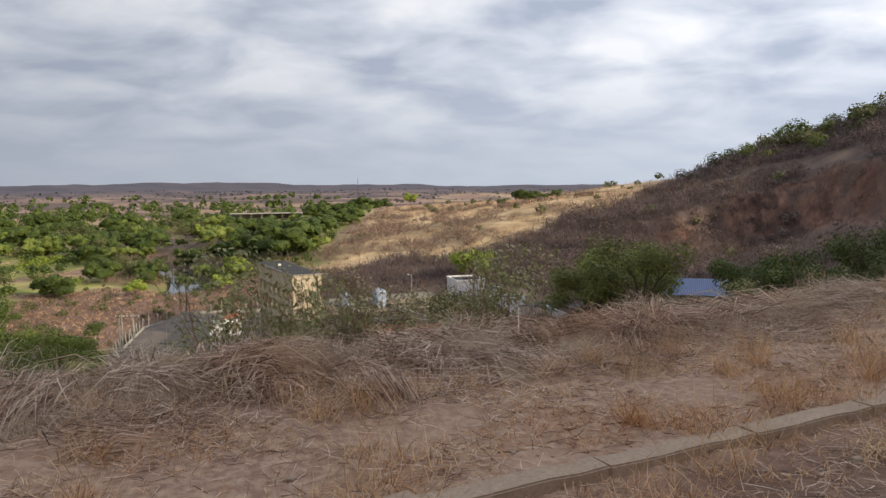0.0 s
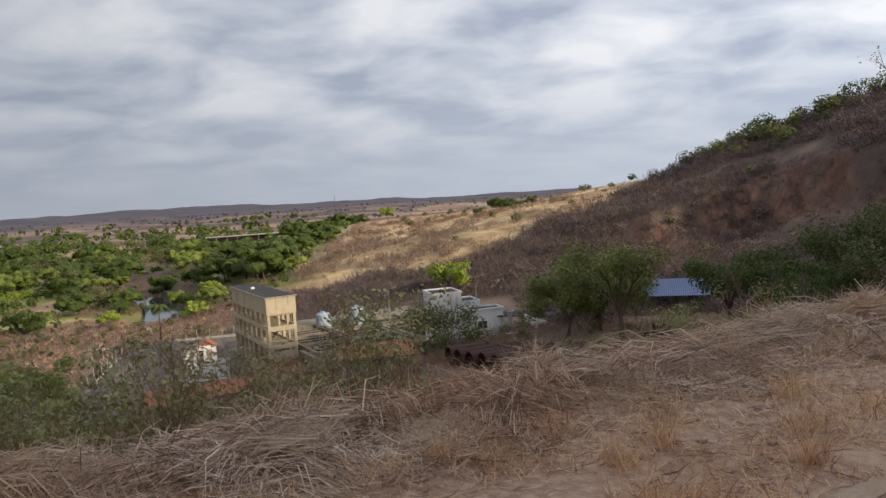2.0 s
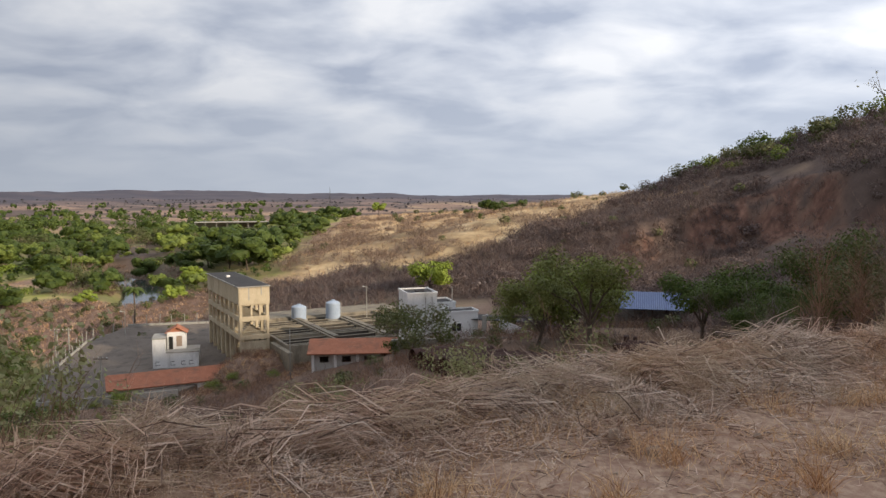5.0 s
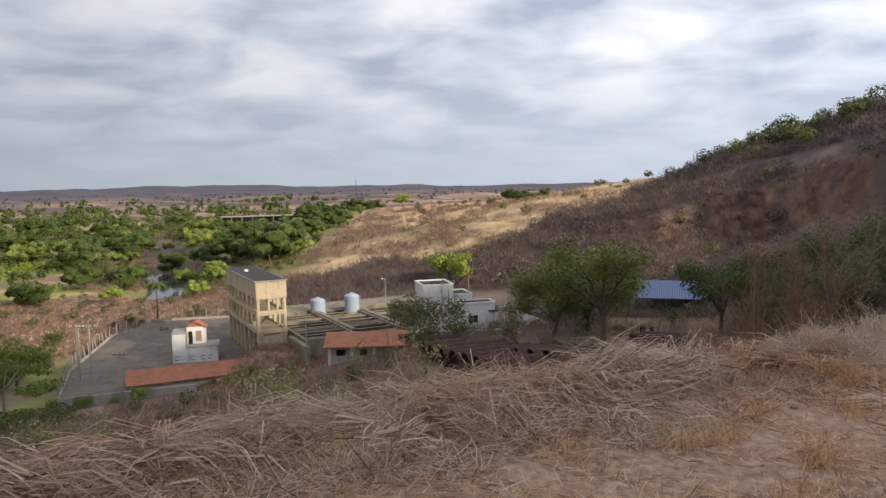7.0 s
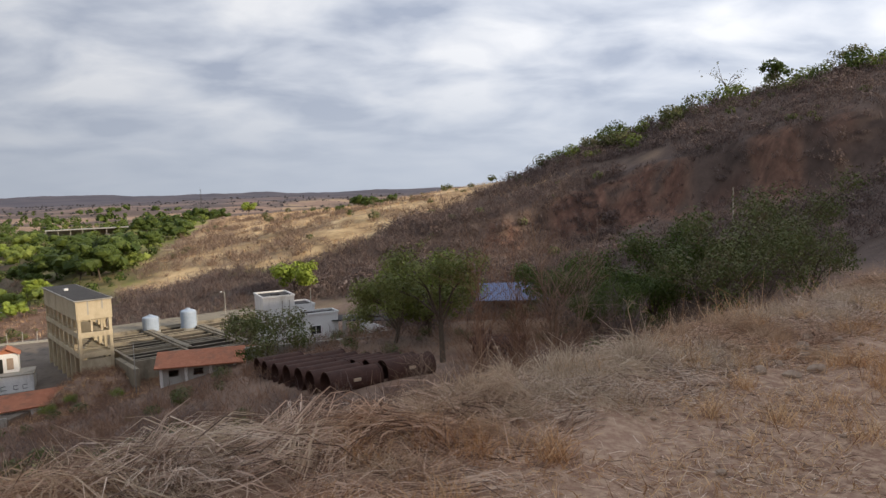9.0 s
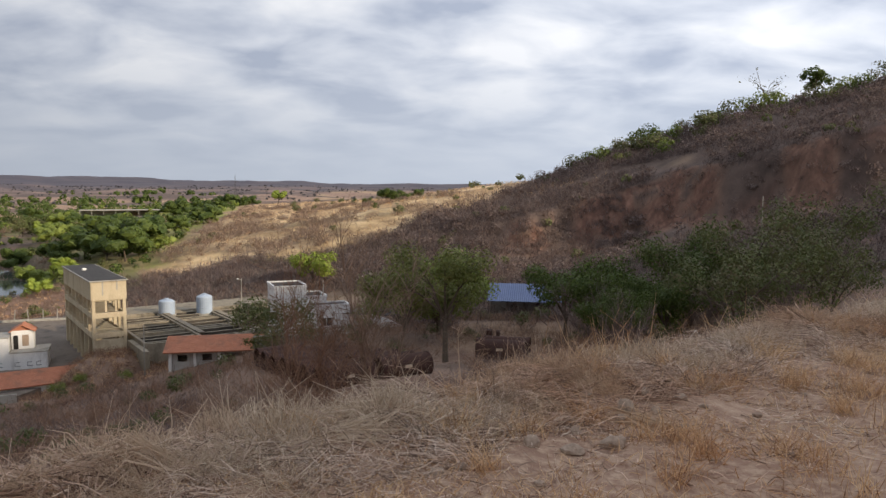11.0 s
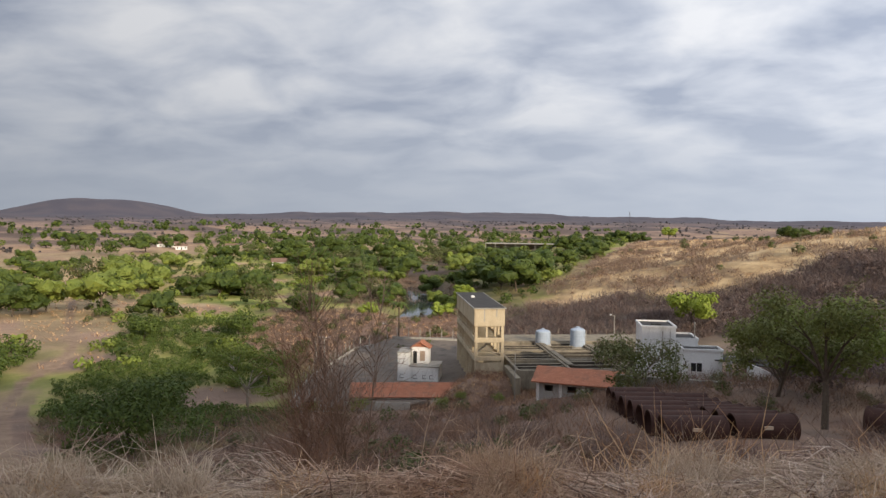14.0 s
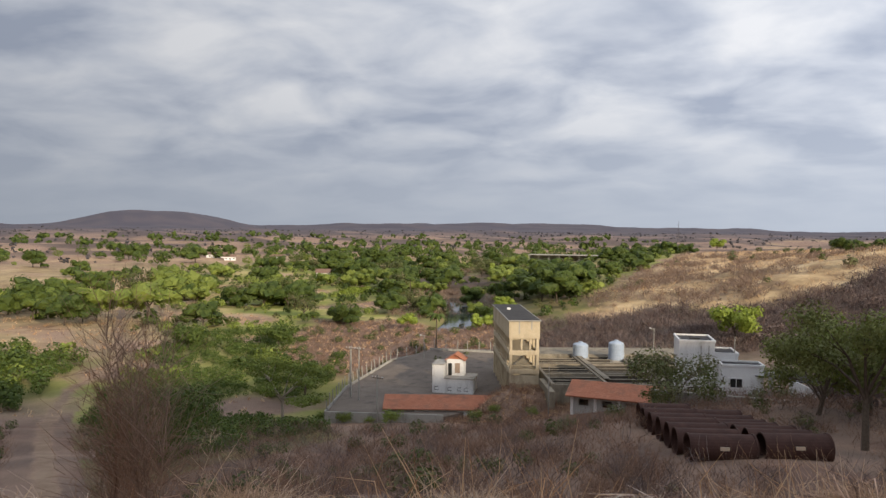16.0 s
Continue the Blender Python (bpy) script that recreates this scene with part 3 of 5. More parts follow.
def filter_house():
    """A tall concrete frame, open below a deep plastered parapet, with stairs and beams inside."""
    W, L, H = 4.6, 23.5, 10.35
    e = thing("filter_house", pose(-28.9, 113.4, -22.9, 0, 0, 26.5), "tall beige concrete frame building, open sided under a dark flat roof", "building")
    for i in range(8):
        y = i * (L - 0.45) / 7
        for x in (0, W - 0.45):
            part("column", boxed((x, y, -3, x + 0.45, y + 0.45, H - 2.7), bevel=0.03), M_BEIGE, e)
    for x in (1.75, 3.1):
        part("post", boxed((x, 0.08, 5.9, x + 0.28, 0.34, H - 2.7)), M_BEIGE, e)
    for z in (2.4, 5.3):
        part("floor_slab", boxed((0.1, 0.1, z, W - 0.1, L - 0.1, z + 0.22)), M_BEIGE, e)
        part("beam", boxed((-0.04, -0.04, z - 0.25, W + 0.04, 0.3, z + 0.5), bevel=0.02), M_BEIGE, e)
        part("beam", boxed((-0.04, 0.302, z - 0.25, 0.3, L + 0.04, z + 0.5), bevel=0.02), M_BEIGE, e)
        part("beam", boxed((W - 0.3, 0.302, z - 0.25, W + 0.04, L + 0.04, z + 0.5), bevel=0.02), M_BEIGE, e)
        for i in range(7):
            y = 0.45 + i * (L - 0.45) / 7
            part("handrail", boxed((0.05, y, z + 0.95, 0.13, y + 2.4, z + 1.05)), M_BEIGE, e)
    part("handrail", boxed((0.45, 0.05, 3.4, W - 0.45, 0.13, 3.52)), M_BEIGE, e)
    t = 0.25
    part("parapet", boxed((-0.1, -0.1, H - 2.7, W + 0.1, t, H), (-0.1, L - t, H - 2.7, W + 0.1, L + 0.1, H), (-0.1, t, H - 2.7, t, L - t, H), (W - t, t, H - 2.7, W + 0.1, L - t, H)), M_BEIGE, e)
    part("roof_slab", boxed((-0.32, -0.32, H, W + 0.32, L + 0.32, H + 0.16), bevel=0.02), M_CONCRETE, e, "pale worn concrete roof edge")
    part("roof", boxed((-0.12, -0.12, H + 0.162, W + 0.12, L + 0.12, H + 0.2)), M_ROOF_DARK, e, "dark flat roof felt")
    for x, drop in ((0.3, 2.0), (0.72, 1.3)):
        part("water_stain", boxed((W * x, -0.108, H - drop, W * x + 0.2, -0.102, H)), M_CONCRETE, e, "grey rain streak")
    part("tank_floor", boxed((0.2, 0.2, H - 2.9, W - 0.2, L - 0.2, H - 2.68)), M_BEIGE, e)
    part("base_wall", boxed((0.05, 0.05, -3, W - 0.05, 0.28, 1.9), (0.5, 9.0, -3, W - 0.05, L - 0.1, 2.1)), M_BEIGE, e)
    bm = bmesh.new()
    for i in range(10):
        box(bm, 1.0 + i * 0.28, 4.0, 2.6 + i * 0.27, 1.3 + i * 0.28, 5.1, 2.75 + i * 0.27)
    part("stair", bm, M_CONCRETE, e)
    bm = boxed((1.3, 14.2, H + 0.202, 1.9, 14.8, H + 0.55), bevel=0.04)
    part("roof_hatch", bm, M_WHITE, e)
    for y in (3.0, 10.0):
        part("downpipe", tube(bmesh.new(), [(W + 0.12, y, -2), (W + 0.12, y, H - 0.4)], [0.06, 0.06], 6), M_CONCRETE, e)
    return e


M_CHANNEL = mottled("dark channel concrete", (0.06, 0.052, 0.042), (0.12, 0.10, 0.08), 0.8, 12)


def basins():
    """Open settling basins beside the tall building: walls, channels and walkways over dark hollows."""
    e = thing("settling_basins", pose(-24.2, 115.7, -21.2, 0, 0, 26.5), "stained concrete settling basins, empty, with narrow channels and walkways", "basin")
    X, Y0, Y1 = 25.0, -6.0, 19.0
    # near-black floor stands in for the shade down in the empty basins
    part("floor_slab", boxed((0.3, Y0, -3.6, X, Y1, -2.9)), M_DARK, e, "basin floor coloured near-black for shade")
    for k in range(4):
        x = 0.3 + k * (X - 0.6) / 3
        part("dividing_wall", boxed((x, Y0, -4.2, x + 0.45, Y1, 0.25), bevel=0.03), M_BASIN, e)
    for y in (Y0, 2.2, 10.5, Y1 - 0.4):
        part("cross_wall", boxed((0.752, y, -4.2, X, y + 0.4, 0.12), bevel=0.03), M_BASIN, e)
    for bay, step in ((0, 1.55), (1, 2.1), (2, 2.6)):
        x0 = 0.3 + bay * (X - 0.6) / 3 + 0.46
        x1 = 0.3 + (bay + 1) * (X - 0.6) / 3 - 0.01
        y = Y0 + 1.2
        step *= 1.35
        while y < Y1 - 1.0:
            if not any(abs(y - q) < 0.75 for q in (2.2, 10.5)):
                # channel sides are darker than their rims, so the gaps read dark
                part("rim", boxed((x0, y - 0.02, 0.0, x1, y + 0.38, 0.06)), M_BASIN, part("channel", boxed((x0, y, -0.9, x1, y + 0.36, -0.002)), M_CHANNEL, e, "dark concrete channel"))
            y += step
    for x, y in ((8.9, 6.0), (17.1, 4.0)):
        part("walkway", boxed((x, y - 9, 0.26, x + 0.9, y + 11, 0.42), bevel=0.02), M_BASIN, e)
    part("terrace", boxed((0.3, Y1, -4, X + 6, Y1 + 8, 0.3)), M_BASIN, e, "raised slab on which the tanks stand")
    part("ramp_wall", boxed((-0.6, -9.5, -4.5, 0.2, 0.0, -0.2), bevel=0.05), M_BASIN, e)
    for k in range(9):
        x = 2 + k * 3.2
        part("rail_post", boxed((x, Y1 + 7.4, 0.3, x + 0.14, Y1 + 7.54, 1.5)), M_WOOD, e)
    return e


def tiled_roof(e, x0, x1, y0, y1, z_low, z_high):
    """A single-pitch clay tile roof: a deck with overlapping courses on it, eave towards y0."""
    rows = 14
    a = math.atan2(z_high - z_low, y1 - y0)
    run = math.hypot(y1 - y0, z_high - z_low)
    deck = part("roof", boxed((x0, 0, -0.1, x1, run, 0)), M_TILE, e, "weathered orange clay tiles")
    deck.matrix_local = Matrix.Translation((0, y0, z_low)) @ Matrix.Rotation(a, 4, "X")
    for i in range(rows):
        c = part("tile_course", boxed((x0 - 0.03, 0, 0.004, x1 + 0.03, run / rows + 0.04, 0.09), bevel=0.02), M_TILE, deck)
        c.matrix_local = Matrix.Translation((0, i * run / rows - 0.03, 0.015)) @ Matrix.Rotation(-0.1, 4, "X")
    return deck


def pump_shed():
    e = thing("filter_gallery", pose(-16.6, 103.2, -22.2, 0, 0, 2), "low grey building with a long orange tiled roof, plaster columns", "building")
    tiled_roof(e, -0.5, 12.2, -0.6, 3.6, 1.5, 2.9)
    part("back_wall", boxed((0, 3.2, -3, 13, 3.5, 2.7)), M_CONCRETE, e)
    for k in range(4):
        x = 0.4 + k * 3.15
        part("front_wall", boxed((x, 0.42, -3, x + 2.75, 0.62, 0.1), (x, 0.42, 0.95, x + 2.75, 0.62, 1.5), (x, 0.42, 0.1, x + 0.75, 0.62, 0.95), (x + 2.0, 0.42, 0.1, x + 2.75, 0.62, 0.95)), M_GREY_WALL, e, "grey-white plastered wall with an unglazed window")
    for k in range(5):
        x = k * 3.15
        part("column", boxed((x, 0.3, -3, x + 0.4, 0.7, 1.5), bevel=0.03), M_WHITE, e)
    part("end_wall", boxed((0.02, 0.75, -3, 0.3, 3.2, 1.9)), M_CONCRETE, e)
    for k in range(4):
        x = 0.75 + k * 3.15
        # dark panel on the solid wall gives the shade of an opening
        part("window_opening", boxed((x, 3.14, 0.2, x + 1.6, 3.198, 1.2)), M_DARK, e, "near-black panel in place of an unlit opening")
    return e


def gate_house():
    """The small white house: a low block with a terrace, a taller stair block, and a gabled upper room."""
    e = thing("gate_house", pose(-42.9, 115.2, YARD - 0.1, 0, 0, 14) @ Matrix.Diagonal((0.78, 0.9, 1.0, 1)), "small white two-level house with a roof terrace and graffiti", "house")
    part("stair_block", boxed((0, 0, 0, 2.4, 5.0, 4.9)), M_WHITE, e)
    part("lower_block", boxed((2.402, -0.3, 0, 8.8, 5.0, 2.7)), M_WHITE, e)
    part("coping", boxed((-0.12, -0.12, 4.9, 2.52, 5.1, 5.05), bevel=0.02), M_CONCRETE, e)
    part("coping", boxed((2.53, -0.45, 2.702, 8.95, 5.1, 2.86), bevel=0.02), M_CONCRETE, e)
    bm = boxed((2.6, 2.2, 2.862, 6.3, 5.0, 5.6))
    part("upper_room", bm, M_WHITE, e, "upper room with a doorway")
    # no hole in the wall: the doorway's inner shade is a dark panel
    part("door_opening", boxed((2.95, 2.14, 2.87, 3.75, 2.198, 4.9)), M_DARK, e, "near-black panel in place of an unlit doorway")
    part("window_opening", boxed((4.4, 2.14, 3.3, 5.5, 2.198, 4.95)), M_ROCK, e, "boarded window")
    bm = bmesh.new()
    for s in (-1, 1):
        v = [bm.verts.new(p) for p in ((4.45, 1.9, 6.5), (4.45, 5.3, 6.5), (4.45 + s * 2.2, 5.3, 5.5), (4.45 + s * 2.2, 1.9, 5.5))]
        w = [bm.verts.new(p.co + Vector((0, 0, -0.14))) for p in v]
        for f in (v, w[::-1], *[(v[i], w[i], w[(i + 1) % 4], v[(i + 1) % 4]) for i in range(4)]):
            bm.faces.new(f)
    v = [bm.verts.new(p) for p in ((2.6, 2.25, 5.58), (6.3, 2.25, 5.58), (4.45, 2.25, 6.4))]
    bm.faces.new(v)
    part("roof", bm, M_TILE, e, "small gabled clay tile roof")
    for x in (0.5, 3.4, 5.4, 6.9):
        part("wall_scrawl", boxed((x, -0.33 if x > 2.4 else -0.03, 0.75, x + 0.9, -0.302 if x > 2.4 else -0.002, 0.82), (x + 0.1, -0.33 if x > 2.4 else -0.03, 1.3, x + 0.8, -0.302 if x > 2.4 else -0.002, 1.37), (x, -0.33 if x > 2.4 else -0.03, 0.823, x + 0.07, -0.302 if x > 2.4 else -0.002, 1.297)), M_DARK, e, "dark scrawled marks")
    return e


def store_house():
    """The long low building in front, mostly its orange roof."""
    e = thing("store_house", pose(-44.4, 101.2, YARD - 0.6, 0, 0, 24) @ Matrix.Diagonal((1.12, 0.8, 1.0, 1)), "long low white building with an orange clay tile roof", "house")
    tiled_roof(e, 0, 15.2, -0.5, 4.6, 1.0, 2.3)
    part("front_wall", boxed((4.2, 0, -2.5, 15, 0.25, 0.95)), M_WHITE, e)
    part("front_wall", boxed((0.2, 0, -2.5, 4.198, 0.25, 0.95)), M_CONCRETE, e)
    part("back_wall", boxed((0.2, 4.2, -2.5, 15, 4.4, 2.05)), M_WHITE, e)
    for x in (0.2, 14.8):
        part("end_wall", boxed((x, 0.25, -2.5, x + 0.2, 4.2, 1.0)), M_WHITE, e)
    return e


def yard():
    bm = bmesh.new()
    ring = [(-51.2, 96.0), (-35.0, 101.9), (-31.0, 112.5), (-29.5, 150), (-47, 158), (-60, 150), (-63, 138.5), (-57.5, 112)]
    top = [bm.verts.new((x, y, YARD + (0.9 if y > 140 else 0))) for x, y in ring]
    low = [bm.verts.new((x, y, YARD - 4)) for x, y in ring]
    bm.faces.new(top)
    for i in range(len(ring)):
        j = (i + 1) % len(ring)
        bm.faces.new((top[i], low[i], low[j], top[j]))
    bmesh.ops.recalc_face_normals(bm, faces=bm.faces)
    tagged(part("pavement", bm, M_YARD), "worn grey paved yard of the waterworks", "yard", kind="structure")
    # kerbs and fence posts round it
    fence = thing("yard_fence", pose(0, 0, 0), "pale concrete post fence with a low wall round the yard", "fence")
    for (x0, y0), (x1, y1) in (((-51.2, 96.0), (-57.5, 112)), ((-57.5, 112), (-63, 138.5)), ((-63, 138.5), (-60, 150)), ((-60, 150), (-36, 154))):
        n = int(math.hypot(x1 - x0, y1 - y0) / 2.4)
        a = math.degrees(math.atan2(y1 - y0, x1 - x0))
        length = math.hypot(x1 - x0, y1 - y0)
        z = YARD + (0.9 if y0 > 140 else 0.0)
        w = part("low_wall", boxed((0, -0.1, -1.0, length, 0.1, 0.45), bevel=0.03), M_CONCRETE, fence)
        w.matrix_world = pose(x0, y0, z, 0, 0, a)
        for k in range(n):
            q = part("post", boxed((-0.07, -0.07, 0.2, 0.07, 0.07, 2.3), bevel=0.015), M_CONCRETE, fence)
            q.matrix_world = pose(x0 + (x1 - x0) * (k + 0.5) / n, y0 + (y1 - y0) * (k + 0.5) / n, z, rng.normal(0, 3), rng.normal(0, 3), a)
    front = thing("yard_front_wall", pose(-51.2, 96.0, YARD, 0, 0, 20.2), "low grey concrete wall along the front of the yard", "wall")
    part("wall", boxed((0, -0.12, -3, 17.4, 0.12, 0.35), bevel=0.03), M_CONCRETE, front)


def tank(x, y, z, r, h, label):
    e = thing("water_tank", pose(x, y, z), label, "water tank", "tanks on the slab")
    bm = bmesh.new()
    prof = [(r * 0.96, 0), (r, 0.1), (r, h * 0.3), (r * 1.015, h * 0.31), (r * 1.015, h * 0.34), (r, h * 0.35), (r, h * 0.62), (r * 1.015, h * 0.63), (r * 1.015, h * 0.66), (r, h * 0.67), (r, h * 0.9), (r * 0.93, h * 0.96), (r * 0.6, h * 1.02), (0.35, h * 1.06)]
    tube(bm, [(0, 0, p[1] + 1e-4 * i) for i, p in enumerate(prof)], [p[0] for p in prof], 24)
    me = bpy.data.meshes.new("shell")
    bm.to_mesh(me)
    part("shell", me, M_TANK, e)
    part("lid", tube(bmesh.new(), [(0, 0, h * 1.06), (0, 0, h * 1.06 + 0.14)], [0.42, 0.38], 14), M_TANK, e)
    part("pipe", tube(bmesh.new(), [(r + 0.12, 0, 0), (r + 0.12, 0, h * 0.9), (r - 0.3, 0, h * 1.0)], [0.06] * 3, 6), M_CONCRETE, e)
    part("plinth", tube(bmesh.new(), [(0, 0, -0.5), (0, 0, 0.0)], [r + 0.2] * 2, 20), M_CONCRETE, e)


def chemical_house():
    """The white stepped building."""
    e = thing("chemical_house", pose(-3.0, 107.6, -19.9, 0, 0, 14) @ Matrix.Diagonal((0.90, 0.95, 0.93, 1)), "white stepped flat-roofed building with peeling whitewash and one dark window", "building")
    part("tall_block", boxed((0, 0, -2.5, 5.0, 6, 7.4)), M_WHITE, e)
    part("middle_block", boxed((5.002, 0.6, -2.5, 8.4, 6, 5.6)), M_WHITE, e)
    part("low_block", boxed((5.6, -2.6, -2.5, 11.2, 0.598, 4.6)), M_WHITE, e)
    for x0, y0, x1, y1, z in ((0, 0, 5.0, 6, 7.4), (5.13, 0.73, 8.4, 6, 5.6), (5.6, -2.6, 11.2, 0.596, 4.6)):
        part("roof_edge", boxed((x0 - 0.12, y0 - 0.12, z, x1 + 0.12, y0 + 0.12, z + 0.3), (x0 - 0.12, y1 - 0.12, z, x1 + 0.12, y1 + 0.12, z + 0.3), (x0 - 0.12, y0 + 0.12, z, x0 + 0.12, y1 - 0.12, z + 0.3), (x1 - 0.12, y0 + 0.12, z, x1 + 0.12, y1 - 0.12, z + 0.3)), M_WHITE, e)
        part("roof", boxed((x0 + 0.12, y0 + 0.12, z - 0.1, x1 - 0.12, y1 - 0.12, z + 0.1)), M_ROOF_DARK, e, "dark flat roof")
    part("hatch", boxed((1.6, 0.4, 7.5, 2.9, 1.6, 7.95)), M_ROOF_DARK, e, "dark roof hatch")
    w = part("window", boxed((6.7, -2.66, 1.7, 8.3, -2.602, 2.9)), M_DARK, e, "dark square window")
    part("frame", boxed((6.55, -2.72, 1.55, 8.45, -2.604, 1.7), (6.55, -2.72, 2.9, 8.45, -2.604, 3.05), (6.55, -2.72, 1.7, 6.7, -2.604, 2.9), (8.3, -2.72, 1.7, 8.45, -2.604, 2.9)), M_WHITE, w)
    part("frame_bar", boxed((7.46, -2.70, 1.7, 7.54, -2.664, 2.9)), M_WHITE, w)
    for x in (3.0, 4.1):
        part("drain_streak", boxed((x, -0.05, 1.0, x + 0.12, -0.003, 6.9)), M_CONCRETE, e, "dark rainwater pipe")
    part("plinth", boxed((4.9, -2.9, -3, 11.6, -2.603, -0.2)), M_CONCRETE, e)
    part("vent_pipe", tube(bmesh.new(), [(8.0, 1.2, 5.4), (8.0, 1.2, 8.2)], [0.07, 0.07], 6), M_CONCRETE, e)


def retaining_wall():
    e = thing("retaining_wall", pose(-5.0, 98.0, -20.6, 0, 0, 4), "long dark stained concrete wall below the white building", "wall")
    part("wall", boxed((0, 0, -2, 19.5, 0.4, 2.6), bevel=0.04), M_CONCRETE, e)
    part("coping", boxed((-0.1, -0.1, 2.602, 19.6, 0.5, 2.8), bevel=0.03), M_CONCRETE, e)
    for k in range(6):
        part("pier", boxed((0.6 + 3.4 * k, -0.18, -2, 1.0 + 3.4 * k, -0.003, 2.6), bevel=0.02), M_CONCRETE, e)
    p = thing("white_gable_wall", pose(10.3, 105.6, -19.8, 0, 0, -20), "white rendered wall with a sloping top beside a shed roof", "wall")
    bm = bmesh.new()
    for y in (0, 0.3):
        for q in ((0, -1), (7, -1), (7, 1.0), (0, 3.4)):
            bm.verts.new((q[0], y, q[1]))
    bm.verts.ensure_lookup_table()
    v = list(bm.verts)
    for f in ((0, 1, 2, 3), (7, 6, 5, 4), (0, 4, 5, 1), (1, 5, 6, 2), (2, 6, 7, 3), (3, 7, 4, 0)):
        bm.faces.new([v[k] for k in f])
    part("wall", bm, M_WHITE, p)
    part("pillar", boxed((-2.6, 0, -1, -2.0, 0.5, 3.8), bevel=0.03), M_CONCRETE, p)
    part("shed_roof", boxed((-7.0, 0.35, 3.0, 7.4, 5, 3.15)), M_ROOF_DARK, p, "dark sheet roof")


def blue_shed():
    e = thing("open_shed", pose(25.4, 98.5, -16.5, 0, 0, -17) @ Matrix.Diagonal((0.70, 0.9, 1.0, 1)), "open shed with a bright blue sheet metal roof", "shed")
    bm = bmesh.new()
    L, n = 14.0, 70
    v = []
    for i in range(n + 1):
        x = L * i / n
        dz = 0.035 * math.cos(i * math.pi)
        v.append([bm.verts.new((x, y, z + dz + o)) for y, z, o in ((-0.4, 2.7, 0), (5.5, 4.4, 0), (5.5, 4.4, -0.05), (-0.4, 2.7, -0.05))])
    for a, b in zip(v, v[1:]):
        for k in range(4):
            bm.faces.new((a[k], b[k], b[(k + 1) % 4], a[(k + 1) % 4]))
    bm.faces.new(v[0])
    bm.faces.new(v[-1][::-1])
    part("roof", bm, M_BLUE, e, "corrugated blue metal sheets")
    for k in range(5):
        x = 0.2 + k * 3.35
        for y, h in ((0.1, 2.78), (5.2, 4.25)):
            part("post", boxed((x, y, -2, x + 0.16, y + 0.16, h)), M_WOOD, e)
    part("back_wall", boxed((0, 5.36, -2, L, 5.5, 3.9)), M_CONCRETE, e)
    part("low_wall", boxed((0.4, 1.2, -2, 9, 1.4, 0.7)), M_KERB, e)


def big_pipe():
    """One length of old steel water pipe, lying along x, hollow, with flanges."""
    e = new("steel_pipe")
    R, L, n = 0.94, 4.4, 28
    bm = bmesh.new()
    rings = []
    for x, r in ((0, R), (L, R), (L, R - 0.05), (0, R - 0.05)):
        rings.append([bm.verts.new((x, r * math.cos(k * math.tau / n), R + r * math.sin(k * math.tau / n))) for k in range(n)])
    for a, b in zip(rings, rings[1:] + rings[:1]):
        for k in range(n):
            bm.faces.new((a[k], b[k], b[(k + 1) % n], a[(k + 1) % n]))
    bmesh.ops.recalc_face_normals(bm, faces=bm.faces)
    part("barrel", bm, M_RUST, e)
    for x in (0.0, L - 0.12):
        bm = bmesh.new()
        rings = []
        for q, r in ((x - 0.01, R + 0.045), (x + 0.13, R + 0.045), (x + 0.13, R + 0.004), (x - 0.01, R + 0.004)):
            rings.append([bm.verts.new((q, r * math.cos(k * math.tau / n), R + r * math.sin(k * math.tau / n))) for k in range(n)])
        for a, b in zip(rings, rings[1:] + rings[:1]):
            for k in range(n):
                bm.faces.new((a[k], b[k], b[(k + 1) % n], a[(k + 1) % n]))
        bmesh.ops.recalc_face_normals(bm, faces=bm.faces)
        part("collar", bm, M_RUST, e)
    bm = boxed((1.9, -R - 0.03, R + 0.1, 2.5, -R + 0.06, R + 0.32))
    part("stencil_mark", bm, M_STALK, e, "faded pale painted mark")
    return tagged(e, "large rusty brown steel water pipe lying on bare ground", "pipe", "stacked water pipes")


def pipes():
    first = big_pipe()
    a = math.radians(22)
    ax, ay = Vector((math.cos(a), math.sin(a), 0)), Vector((-1.0, 2.5, 0))
    made = False
    for row in range(7):
        for col in range(2):
            o = Vector((3.7, 56.5, 0)) + ax * (4.62 * col + rng.normal(0, 0.16)) + ay * row
            z = min(land1(o.x, o.y), land1(o.x + 5.6, o.y + 2.3)) - 0.05
            m = pose(o.x, o.y, z, 0, 0, 22 + rng.normal(0, 1.0))
            if not made:
                first.matrix_world = m
                made = True
            else:
                copy_thing(first, m)
    for x, y, r in ((17.8, 67.6, -24), (19.2, 71.2, -22)):
        tagged(copy_thing(first, pose(x, y, land1(x + 2, y - 1) - 0.1, 0, 0, r)), "large rusty brown steel pipe lying apart among shrubs")


def pole(x, y, h, arm=True, z=None, label="grey concrete power pole with a crossarm", r=0.14):
    e = thing("utility_pole", pose(x, y, land1(x, y) if z is None else z), label, "utility pole", "poles of the waterworks")
    part("shaft", tube(bmesh.new(), [(0, 0, -1), (0, 0, h)], [r, r * 0.65], 8), M_CONCRETE, e)
    if arm:
        part("crossarm", boxed((-0.95, -0.06, h - 0.5, 0.95, 0.06, h - 0.36)), M_WOOD, e)
        for k in (-0.85, -0.3, 0.3, 0.85):
            part("insulator", tube(bmesh.new(), [(k, 0, h - 0.36), (k, 0, h - 0.15)], [0.05, 0.035], 6), M_WHITE, e)
    return e


